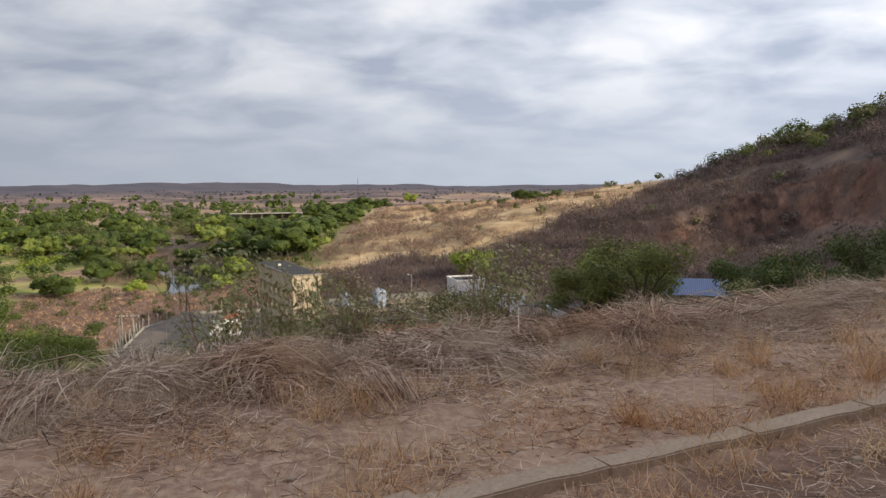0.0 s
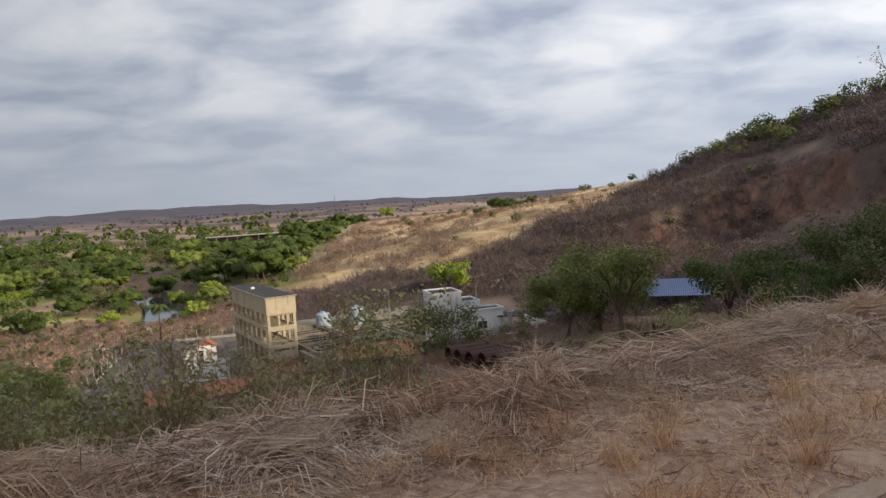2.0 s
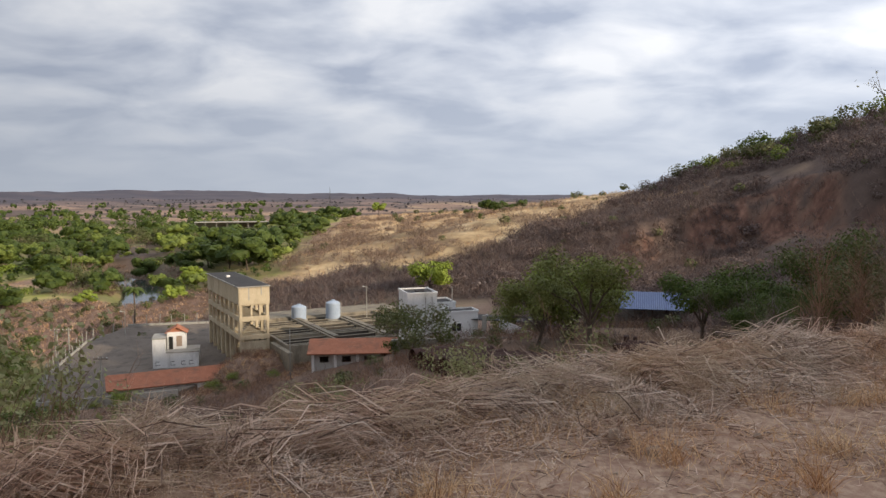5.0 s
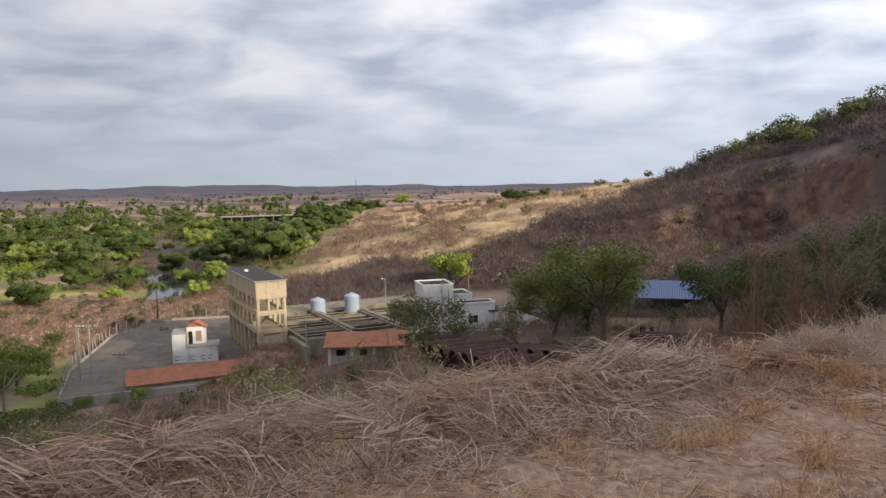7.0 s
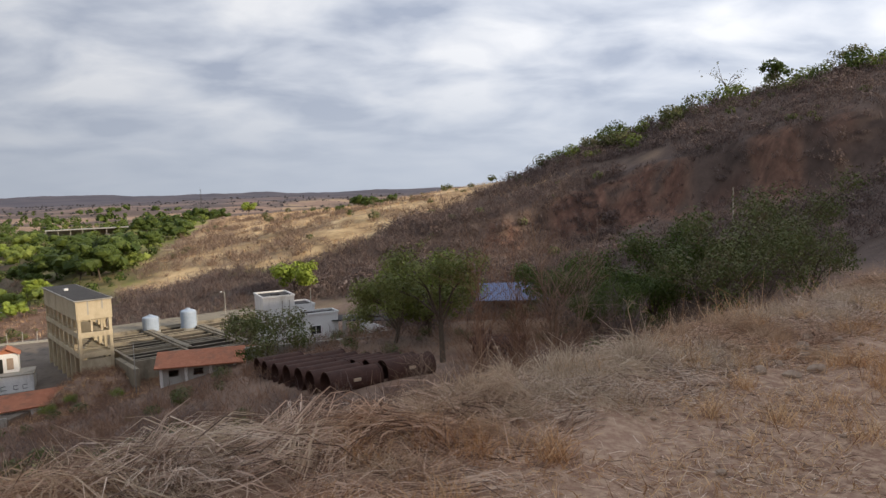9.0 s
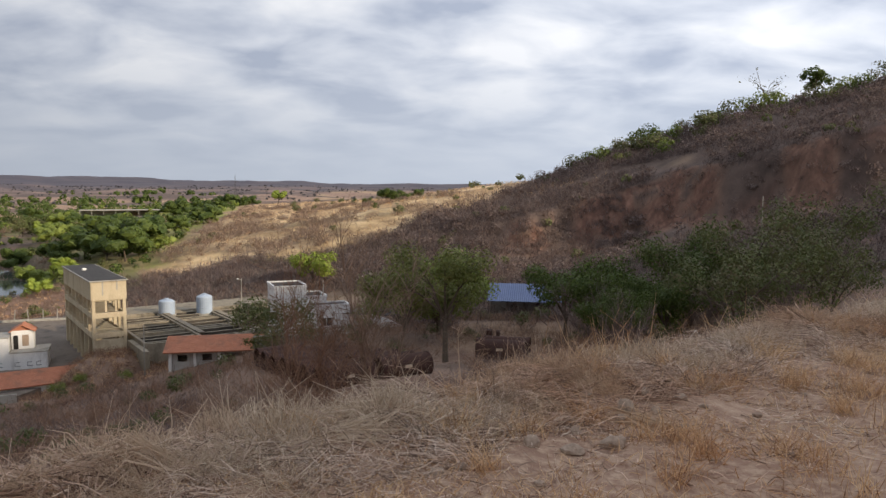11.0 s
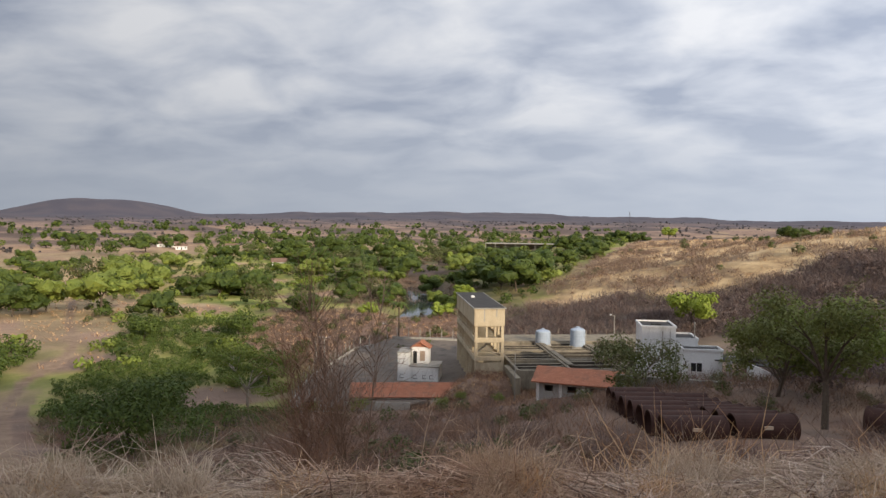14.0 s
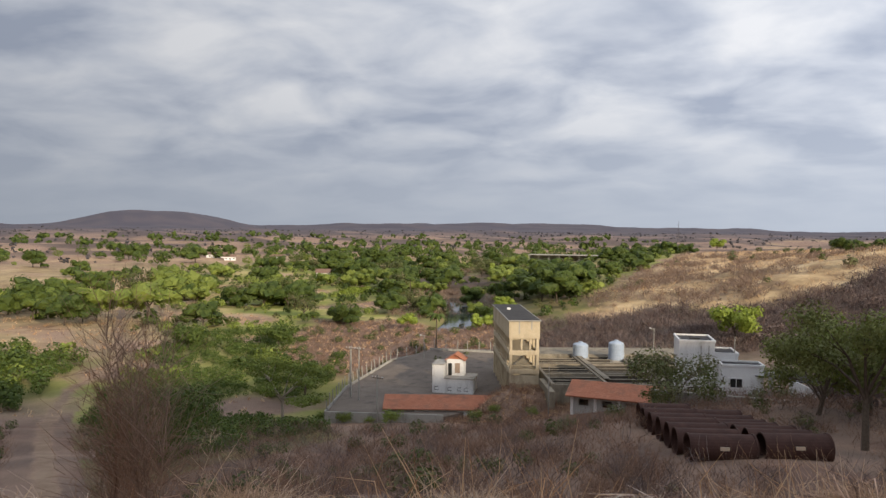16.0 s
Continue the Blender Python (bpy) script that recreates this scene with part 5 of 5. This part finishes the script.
def on_hill(x, y):
    _, d, s = ridge(x, y)
    za, zb = zones(x, y)
    low = d - cliff_line(s)
    below = (s > 4.3) & (s < 5.75) & (low > 4) & (low < 24) & (ripple(x, y, 9, 3) < 0.35)
    shelf = (s > 4.5) & (s < 6.0) & (np.abs(d - np.interp(s, [4.2, 4.7, 5.0, 6.0], [72, 57, 47, 49]) - 4) < 7)
    return ~below & ~shelf & (zb[:, 0] > 0.3) & (brow(x, y) > 40) & (za[:, 2] < 0.3) & (za[:, 0] < 0.3) & ~((x < 14) & (brow(x, y) < 130))


scrub("hill_scrub", polar(5200, -60, 2, 90, 320, on_hill), M_TWIG_DARK, 15, 2.6, 0.05, "bare grey-brown thicket covering the shaded hill")
scrub("cliff_scrub", polar(420, -60, -8, 150, 300, lambda x, y: zones(x, y)[0][:, 2] > 0.35), M_TWIG_DARK, 18, 2.0, 0.045, "thin bare scrub clinging to the red cliff")
woods("hill_thicket", polar(2000, -60, 2, 90, 320, on_hill), M_TWIG_DARK, 76, 0.052, 3.0, "rounded leafless bushes massed on the shaded hill", 0.1)
woods("hill_bushes", polar(170, -60, -8, 95, 300, on_hill), M_LEAF_OLIVE, 60, 0.10, 2.2, "scattered olive bushes on the shaded hill")


def golden(x, y):
    return (zones(x, y)[0][:, 0] > 0.5)


scrub("golden_grass", polar(7000, -22, 26, 160, 460, golden), M_GOLD, 8, 0.8, 0.03, "tall dry golden grass on the sunlit spur", 0.35)
scrub("spur_scrub", polar(2500, -20, 26, 165, 460, lambda x, y: (zones(x, y)[0][:, 0] > 0.3) & (ridge(x, y)[1] > 36) & (ripple(x, y, 42, 5) + ripple(x, y, 15, 3) * 0.5 + 0.4 * soft(ridge(x, y)[1], 60, 110) > 0.12)), M_TWIG_PALE, 20, 2.3, 0.06, "grey-brown bushes among the golden grass")
scrub("field_straw", polar(3000, 10, 66, 120, 420, lambda x, y: (brow(x, y) > 110) & (zones(x, y)[0][:, 1] < 0.35) & no_river(x, y) & ~((x > -68) & (y < 160))), M_STRAW, 7, 0.8, 0.05, "dry grass on the valley fields", 0.4)
woods("spur_bushes", polar(60, -18, 20, 200, 440, golden), M_LEAF_OLIVE, 50, 0.11, 2.4, "olive bushes on the sunlit spur")


def on_rubble(x, y):
    return (zones(x, y)[0][:, 2] > 0.3) & (x < -50) & (brow(x, y) > 116)


scrub("rubble_weeds", polar(2600, 12, 40, 140, 250, on_rubble), M_TWIG_PALE, 12, 0.9, 0.035, "dry brown weeds on the broken ground beside the yard")
scrub("rubble_straw", polar(700, 12, 40, 140, 250, on_rubble), M_STRAW, 8, 0.7, 0.04, "pale straw on the broken ground beside the yard")
woods("rubble_bushes", polar(90, 12, 40, 140, 250, on_rubble), M_LEAF_OLIVE, 90, 0.08, 1.7, "olive bushes on the broken ground beside the yard")

# the bare thicket on the slope below the brow
SHRUBS = []
for k in range(5):
    gg = np.random.default_rng(200 + k)
    e = new("bare_shrub")
    bark = M_TWIG if k < 3 else M_TWIG_DARK
    for nm, (v, f) in zip(("stem", "twig_spray"), twiggy(gg, 2.4, 0.85, 12, 420, 0.013)):
        part(nm, mesh_np(nm, v, f), bark, e)
    SHRUBS.append(tagged(e, "bare brown leafless shrub on the slope", "shrub", "bare shrubs on the slope"))
spots = []
while len(spots) < 200:
    u, w = g.uniform(14, 74) if len(spots) < 176 else g.uniform(6, 14), g.uniform(-75, 42)
    x, y = 0.894 * w - 0.447 * (u + 5.5), 0.447 * w + 0.894 * (u + 5.5)
    if (1 < x < 16 and 52 < y < 76) or path_gap(np.array([x]), np.array([y]))[0] < 8 or math.hypot(x - 20, y - 71) < 6:
        continue
    if math.hypot(x + 45, y - 58.5) < 7:
        continue
    spots.append((x, y, 0.45 if u < 14 else 0.8))
for k, (x, y, big) in enumerate(spots):
    m = stood(x, y, g.uniform(0, 360), big * g.uniform(0.6, 1.4), 0.05)
    if k < 5:
        SHRUBS[k].matrix_world = m
    else:
        copy_thing(SHRUBS[k % 5], m)

for k, (x, y, s) in enumerate(WOOD_BARE):
    tagged(copy_thing(SHRUBS[3 + k % 2], stood(x, y, 77 * k, s, 0, 1.3)), "tall bare grey-brown tree among the green ones")


def slope_free(x, y):
    u = brow(x, y)
    hole = ((x > 0) & (x < 15) & (y > 53) & (y < 76)) | ((x > -68) & (y > 95 + 0.36 * (x + 51)) & (x < -16)) | ((x > -20) & (x < -4) & (y > 88))
    return (u > 5) & (u < 92) & ~hole & (path_gap(x, y) > 6) & (np.hypot(x - 20, y - 71) > 5)


scrub("slope_thicket", polar(3400, -30, 62, 12, 118, lambda x, y: slope_free(x, y) & (ripple(x, y, 17, 4) + 0.5 * ripple(x, y, 6, 2) > -0.25)), M_TWIG, 22, 1.5, 0.014, "dense bare brown thicket on the slope below the brow")
scrub("slope_thicket_dark", polar(800, -30, 62, 20, 118, slope_free), M_TWIG_DARK, 22, 1.9, 0.018, "dark bare thicket on the lower slope")
woods("slope_bushes", polar(240, -30, 60, 30, 112, lambda x, y: slope_free(x, y) & (ripple(x, y, 23, 8) > 0.15)), M_LEAF_OLIVE, 160, 0.055, 1.5, "low olive-green bushes among the bare thicket")
def on_bank(x, y):
    return (np.hypot((x + 26.5) * 0.9, y - 107) < 9) & (y < 113 + 0.5 * (x + 29)) & (y > 99) & (x > -35)


scrub("bank_scrub", polar(420, 8, 20, 98, 118, on_bank), M_TWIG, 20, 0.9, 0.016, "bare brown scrub on the earth bank before the tall building")
scrub("bank_straw", polar(420, 8, 20, 98, 118, on_bank), M_STRAW, 14, 0.6, 0.014, "dry grass on the earth bank before the tall building", 0.4)
# dark thicket that deepens the painted shade below the spur's shadow line
scrub("foot_scrub", polar(3600, -25, 24, 118, 260, lambda x, y: (brow(x, y) > 112) & (above_shade_edge(x, y) < 3) & (x > -48) & ~golden(x, y) & ~((x < 14) & (y < 152))), M_TWIG_DARK, 20, 2.0, 0.045, "dark thicket at the shaded foot of the spur")

for k in range(11):
    x, y = g.uniform(0.2, 3.6), g.uniform(40, 53)
    copy_thing(SHRUBS[k % 5], stood(x, y, 50 * k, g.uniform(0.75, 1.15)))
woods("banana_grove", polar(150, 36, 60, 120, 190, lambda x, y: (x - path_x(y) < -6) & (x - path_x(y) > -34) & (y > 84) & (y < 116)), M_LEAF, 130, 0.06, 3.0, "dark green banana plants beside the dirt track")

# a tall dead weed at the brow
gg = np.random.default_rng(777)
e = thing("dead_weed", pose(-6.04, 3.3, land1(-6.04, 3.3) - 0.05), "tall thin dead weed with a few dry side shoots", "weed")
for nm, (v, f) in zip(("stem", "twig_spray"), twiggy(gg, 1.9, 0.05, 2, 44, 0.006, 0.45)):
    part(nm, mesh_np(nm, v, f), M_TWIG, e)

# slender bare saplings that stand at the brow
for k, (x, y, h) in enumerate(((4.07, 9.69, 2.5), (4.82, 9.0, 2.3), (4.35, 9.1, 2.0), (3.6, 9.9, 1.9))):
    gg = np.random.default_rng(300 + k)
    e = thing("bare_sapling", pose(x, y, land1(x, y) - 0.1), "slender leafless sapling with fine brown twigs at the brow", "sapling", "saplings at the brow")
    for nm, (v, f) in zip(("stem", "twig_spray"), twiggy(gg, h, 0.2, 4, 300, 0.006, 0.5)):
        part(nm, mesh_np(nm, v, f), M_TWIG_PALE if k % 2 else M_TWIG, e)

# leafy weeds at the brow
WEEDS = []
for k in range(4):
    gg = np.random.default_rng(400 + k)
    e = new("weed_plant")
    v, f = merged(*twiggy(gg, 1.25, 0.35, 6, 30, 0.006, 0.35))
    part("stem", mesh_np("stem", v, f), M_TWIG, e)
    c = [(gg.normal(0, 0.22), gg.normal(0, 0.22), 0.35 + 0.85 * gg.random(), 0.16) for _ in range(16)]
    v, f = leafy(c, 760, 0.0135, gg, 1.0)
    part("foliage", mesh_np("foliage", v, f), M_WEED, e)
    WEEDS.append(tagged(e, "leggy olive-green weed with pale leaves at the brow", "weed", "weeds along the brow"))
for k in range(72):
    w, u, big = (g.uniform(-5.4, -1.4), g.uniform(0.0, 1.7), g.uniform(0.8, 1.15)) if k < 26 else (g.uniform(-0.6, 3.5), g.uniform(0, 1.6), g.uniform(0.4, 0.75)) if k < 50 else (g.uniform(-15, -6), g.uniform(0, 2), g.uniform(0.35, 0.7))
    x, y = 0.894 * w - 0.447 * (u + 5.5), 0.447 * w + 0.894 * (u + 5.5)
    m = stood(x, y, g.uniform(0, 360), big)
    if k < 4:
        WEEDS[k].matrix_world = m
    else:
        copy_thing(WEEDS[k % 4], m)


# ---- the verge ----
def along(u, w):
    """World places from metres beyond the brow and metres along it."""
    return 0.894 * w - 0.447 * (u + 5.5), 0.447 * w + 0.894 * (u + 5.5)


def turf(name, n, u0, u1, w0, w1, mat, length, width, lift, tilt, label, bend=0.5, sag=0.2, clumps=None, heap=0.0, patchy=0.0):
    w = g.uniform(w0, w1, n)
    u = g.uniform(u0, u1, n) if clumps is None else None
    if clumps is not None:
        c = clumps[g.integers(0, len(clumps), n)]
        u, w = c[:, 0] + g.normal(0, c[:, 2]), c[:, 1] + g.normal(0, c[:, 2])
    x, y = along(u, w)
    if patchy:
        keep = ripple(x, y, 1.9, 6) + 0.7 * ripple(x, y, 0.7, 2) + g.normal(0, 0.25, n) > patchy
        u, w, x, y = u[keep], w[keep], x[keep], y[keep]
        n = len(x)
    z = land(x, y)
    if heap:
        top = heap * np.exp(-((u + 1.2) / 0.62) ** 2) * np.clip(0.45 + 1.1 * ripple(x, y, 3.4, 3) + 0.6 * ripple(x, y, 1.1, 5), 0.05, 1.7)
        z = z + top * (1 - 0.75 * soft(w, 3.5, 6.5)) * g.random(n) ** 0.6
    way = unit(n, g)
    way[:, 2] = np.abs(way[:, 2]) * tilt + lift
    way /= np.linalg.norm(way, axis=1, keepdims=True)
    base = np.stack([x, y, z], 1)
    return stuff(name, *strips(base, way, length * (0.45 + 0.9 * g.random(n)), width * (0.6 + 0.8 * g.random(n)), g, bend, sag), mat, label, "grass")


W0, W1 = -15.0, 24.0
cl = np.stack([g.uniform(-4.6, -1.2, 260), g.uniform(W0, W1, 260), g.uniform(0.04, 0.14, 260)], 1)
turf("short_grass", 105000, -4.4, -0.5, W0, W1, M_STRAW, 0.085, 0.0026, 0.25, 1.0, "short dry tan grass on the verge", 0.6, 0.4, patchy=-0.05)
turf("lying_straw", 105000, -4.4, -0.5, W0, W1, M_HAY, 0.15, 0.0026, 0.02, 0.10, "dry stalks lying flat on the verge", 0.5, 0.1, patchy=-0.25)
turf("grass_tufts", 24000, 0, 0, W0, W1, M_STRAW, 0.21, 0.0022, 0.9, 0.8, "upright dry grass tufts on the verge", 0.6, 0.4, cl)
turf("dead_grass_heap", 100000, -2.2, -0.3, W0, W1, M_HAY, 0.24, 0.0028, 0.03, 0.25, "long bank of cut grey dead grass along the brow", 0.9, 0.35, None, 0.30, patchy=-0.12)
cl = np.stack([g.normal(-1.25, 0.4, 170), g.uniform(W0, W1, 170), g.uniform(0.06, 0.2, 170)], 1)
turf("tangled_clumps", 42000, 0, 0, W0, W1, M_STALK, 0.2, 0.0021, 0.2, 0.5, "pale tangled clumps of dead grass on the bank", 1.1, 0.5, cl, 0.30)


def sheaves(n, per, length, width, mat, label):
    """Swathes of dead grass combed one way, arching over and lying on the bank."""
    u, w = g.normal(-1.15, 0.42, n), g.uniform(W0, W1, n)
    way = np.stack([g.normal(0, 1, n), g.normal(0, 0.8, n) - 0.4, g.uniform(0.0, 0.38, n) * (1 - 0.7 * soft(w, 3.5, 6.5))], 1)
    way /= np.linalg.norm(way, axis=1, keepdims=True)
    rep = np.repeat(np.arange(n), per)
    m = len(rep)
    du, dw = g.normal(0, 0.09, m), g.normal(0, 0.09, m)
    x, y = along(u[rep] + du, w[rep] + dw)
    lift = 0.24 * (1 - 0.75 * soft(w[rep], 3.5, 6.5)) * np.exp(-((u[rep] + 1.2) / 0.62) ** 2) * g.random(m)
    d = way[rep] + g.normal(0, 0.13, (m, 3))
    d /= np.linalg.norm(d, axis=1, keepdims=True)
    size = (length * (0.6 + 0.8 * g.random(n)))[rep] * (0.5 + 0.7 * g.random(m))
    return stuff("combed_grass", *strips(np.stack([x, y, land(x, y) + lift], 1), d, size, width * (0.5 + g.random(m)), g, 0.35, 0.75), mat, label, "grass")


sheaves(520, 85, 0.42, 0.0036, M_HAY, "combed swathes of cut dead grass lying on the bank")
sheaves(150, 70, 0.5, 0.0038, M_STALK, "pale arching swathes of dead grass on the bank")
cl = np.stack([g.normal(-0.8, 0.35, 46), g.uniform(W0, W1, 46), g.uniform(0.05, 0.18, 46)], 1)
turf("tall_dead_grass", 12000, 0, 0, W0, W1, M_STALK, 0.40, 0.0026, 0.9, 0.9, "tall pale dead grass standing along the brow", 0.7, 1.0, cl)
cl = np.stack([g.uniform(-6.2, -3.5, 60), g.uniform(W0, W1, 60), g.uniform(0.05, 0.14, 60)], 1)
turf("road_tufts", 6000, 0, 0, W0, W1, M_STRAW, 0.2, 0.0024, 0.6, 0.9, "dry grass tufts beside the kerb", 0.6, 0.4, cl)
turf("road_litter", 12000, -6.5, -3.8, W0, W1, M_HAY, 0.16, 0.0022, 0.02, 0.12, "straw litter on the earth track", 0.5, 0.1)
turf("slope_grass", 40000, -0.2, 12.0, W0 - 8, W1 + 6, M_STRAW, 0.28, 0.0045, 0.5, 0.9, "dry grass on the upper slope", 0.6, 0.4)
cl = np.stack([g.uniform(-0.2, 5.0, 150), g.uniform(2, W1 + 4, 150), g.uniform(0.1, 0.35, 150)], 1)
turf("tall_slope_grass", 15000, 0, 0, W0, W1, M_STRAW, 0.62, 0.0035, 0.9, 0.8, "tall dry orange-tan grass just below the brow", 0.6, 0.5, cl)


def kerb():
    e = thing("kerb", pose(0, 0, 0), "low earth-stained concrete kerb between track and verge", "kerb")
    tagged(e, kind="structure")
    me = bpy.data.meshes.new("kerbstone")
    bm = boxed((0, -0.07, -0.15, 0.998, 0.08, 0.070))
    bmesh.ops.subdivide_edges(bm, edges=[q for q in bm.edges if abs(q.verts[0].co.x - q.verts[1].co.x) > 0.5], cuts=5)
    bmesh.ops.bevel(bm, geom=[q for q in bm.edges if q.calc_face_angle(0) > 1.0], offset=0.009, segments=2, affect="EDGES")
    for v in bm.verts:
        v.co += Vector((0, noise.noise(v.co * 5) * 0.012, noise.noise(v.co * 4 + Vector((3, 1, 7))) * 0.012))
    bm.to_mesh(me)
    bm.free()
    for k in range(15):
        w = -13 + k
        x, y = 0.894 * w, 2.06 + 0.447 * w
        s = part("kerbstone", me, M_KERB, e)
        s.matrix_world = pose(x, y, land1(x, y) + rng.normal(0, 0.006), rng.normal(0, 1.2), rng.normal(0, 0.5), 26.57 + rng.normal(0, 0.4))


kerb()


def rock(x, y, s, seed, tall=0.6, label="pale rough field stone half sunk in dry grass"):
    bm = bmesh.new()
    bmesh.ops.create_icosphere(bm, subdivisions=3, radius=1.0)
    off = Vector((seed * 3.1, seed * 1.7, seed * 0.9))
    cuts = [(Vector((noise.noise(off + Vector((k, 0, 0))), noise.noise(off + Vector((0, k, 0))), noise.noise(off + Vector((0, 0, k))))).normalized(), 0.62 + 0.25 * abs(noise.noise(off * 2 + Vector((k, k, 0))))) for k in range(1, 10)]
    for v in bm.verts:
        for n_, d_ in cuts:
            over = v.co.dot(n_) - d_
            if over > 0:
                v.co -= n_ * over * 0.9
        v.co *= 1 + 0.10 * noise.noise(v.co * 2.2 + off) + 0.03 * noise.noise(v.co * 7 + off)
    ob = part("rock", bm, M_ROCK)
    ob.matrix_world = pose(x, y, land1(x, y) + s * tall * 0.25, 0, 0, seed * 47 % 360) @ Matrix.Diagonal((s, s * 0.8, s * tall, 1))
    return tagged(ob, label, "rock", "rocks on the verge")


ROCKS = [(6.77, 7.45, 0.17), (6.92, 7.25, 0.10), (6.44, 7.09, 0.13), (6.36, 6.98, 0.11), (6.62, 7.02, 0.08), (5.42, 6.86, 0.09), (5.82, 6.42, 0.13), (6.1, 6.5, 0.16), (5.95, 6.75, 0.08), (7.14, 6.2, 0.07), (6.7, 6.75, 0.06),
         (-0.04, 3.85, 0.09), (-0.24, 3.34, 0.11), (0.82, 4.26, 0.06), (-0.58, 3.5, 0.10), (-0.42, 3.3, 0.12), (0.3, 3.5, 0.06), (5.58, 6.5, 0.10), (4.95, 6.15, 0.08), (-8.4, 0.6, 0.11), (5.1, 6.2, 0.07), (7.4, 7.6, 0.07), (8.3, 7.4, 0.06), (2.1, 5.2, 0.06), (3.1, 5.4, 0.05), (6.2, 7.9, 0.10), (5.2, 7.2, 0.06), (7.0, 7.05, 0.07)]
for k, (x, y, s) in enumerate(ROCKS):
    rock(x, y, s * 0.62, k + 1, 0.55 + 0.2 * (k % 3))
pebbles = bmesh.new()
for k in range(260):
    u, w = g.uniform(-6.5, -0.8), g.uniform(-9, 14)
    x, y = along(u, w)
    r_ = 0.012 + 0.03 * g.random() ** 2
    bmesh.ops.create_icosphere(pebbles, subdivisions=1, radius=r_, matrix=Matrix.Translation((x, y, land1(x, y) + r_ * 0.3)) @ Matrix.Diagonal((1, 0.8, 0.6, 1)))
tagged(part("pebbles", pebbles, M_ROCK), "small stones scattered on earth and straw", "stones", kind="stuff")

# pale dead stalks that stick out of the bank
for k in range(16):
    gg = np.random.default_rng(500 + k)
    u, w = gg.normal(0.3, 0.5), gg.uniform(-11, 20)
    x, y = along(u, w)
    vv, ff = merged(*twiggy(gg, gg.uniform(0.4, 0.8), 0.5, 3, 24, 0.005, 0.6))
    ob = part("dead_branch", mesh_np("dead_branch", vv, ff), M_STALK)
    ob.matrix_world = pose(x, y, land1(x, y) + 0.1, gg.normal(0, 15), gg.normal(0, 15), gg.uniform(0, 360))
    tagged(ob, "pale dead branch sticking out of the grass bank", "branch", "dead branches on the bank")


# ---- far houses and the long roof among the trees ----
M_OLD_TILE = mottled("old village tiles", (0.20, 0.125, 0.09), (0.30, 0.19, 0.14), 1.0, 6)


def far_house(x, y, w, d_, h, turn, roof=M_OLD_TILE, label="small pale village house with a tiled roof"):
    e = thing("village_house", pose(x, y, land1(x, y), 0, 0, turn), label, "house", "houses of the far village")
    part("walls", boxed((-w / 2, -d_ / 2, -1.5, w / 2, d_ / 2, h)), M_WHITE, e)
    bm = bmesh.new()
    o = 0.6
    pts = [(-w / 2 - o, -d_ / 2 - o, h), (w / 2 + o, -d_ / 2 - o, h), (w / 2 + o, d_ / 2 + o, h), (-w / 2 - o, d_ / 2 + o, h), (-w / 2 - o, 0, h + d_ * 0.3), (w / 2 + o, 0, h + d_ * 0.3)]
    q = [bm.verts.new(p) for p in pts]
    for f_ in ((0, 1, 5, 4), (2, 3, 4, 5), (0, 4, 3), (1, 2, 5), (3, 2, 1, 0)):
        bm.faces.new([q[i] for i in f_])
    part("roof", bm, roof, e)
    for k in range(3):
        xx = -w / 2 + (k + 0.5) * w / 3
        part("window" if k != 1 else "door", boxed((xx - 0.5, -d_ / 2 - 0.06, 0.0 if k == 1 else 0.9, xx + 0.5, -d_ / 2 - 0.003, 2.1)), M_DARK, e)


for x, y, w, turn in ((-470, 548, 18, 30), (-448, 540, 10, 40), (-300, 520, 16, 20), (-322, 525, 12, 25), (-395, 540, 9, 30), (-222, 352, 7, 30), (-70, 560, 14, 10), (-30, 640, 20, 0), (10, 690, 18, 0), (40, 700, 16, 5), (-110, 580, 12, 12), (-58, 600, 10, -8), (-20, 620, 9, 12)):
    far_house(x, y, w, 7, 3.0, turn)
e = thing("long_shed", pose(-128, 428, land1(-128, 428), 0, 0, 14), "long low shed with a pale sheet roof among trees", "shed")
part("roof", boxed((0, 0, 6.2, 48, 9, 6.6), bevel=0.05), M_CONCRETE, e)
part("wall", boxed((0.4, 8.6, -1, 47.6, 8.9, 6.198)), M_CONCRETE, e)
for k in range(9):
    part("post", boxed((0.3 + 5.9 * k, 0.3, -1, 0.6 + 5.9 * k, 0.6, 6.198)), M_CONCRETE, e)


def mast(x, y, h):
    """A slim lattice mast on the skyline: four leaning legs and rings of bars."""
    e = thing("radio_mast", pose(x, y, land1(x, y)), "slim grey lattice mast far off on the plain", "mast")
    for sx in (-1, 1):
        for sy in (-1, 1):
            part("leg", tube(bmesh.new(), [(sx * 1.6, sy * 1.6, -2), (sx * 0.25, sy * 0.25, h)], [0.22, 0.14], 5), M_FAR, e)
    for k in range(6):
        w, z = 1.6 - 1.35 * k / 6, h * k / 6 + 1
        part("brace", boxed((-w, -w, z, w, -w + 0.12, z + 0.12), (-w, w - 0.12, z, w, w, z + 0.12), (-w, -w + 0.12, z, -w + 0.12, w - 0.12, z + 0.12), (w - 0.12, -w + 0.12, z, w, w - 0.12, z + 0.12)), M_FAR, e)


mast(-171, 1487, 41.0)
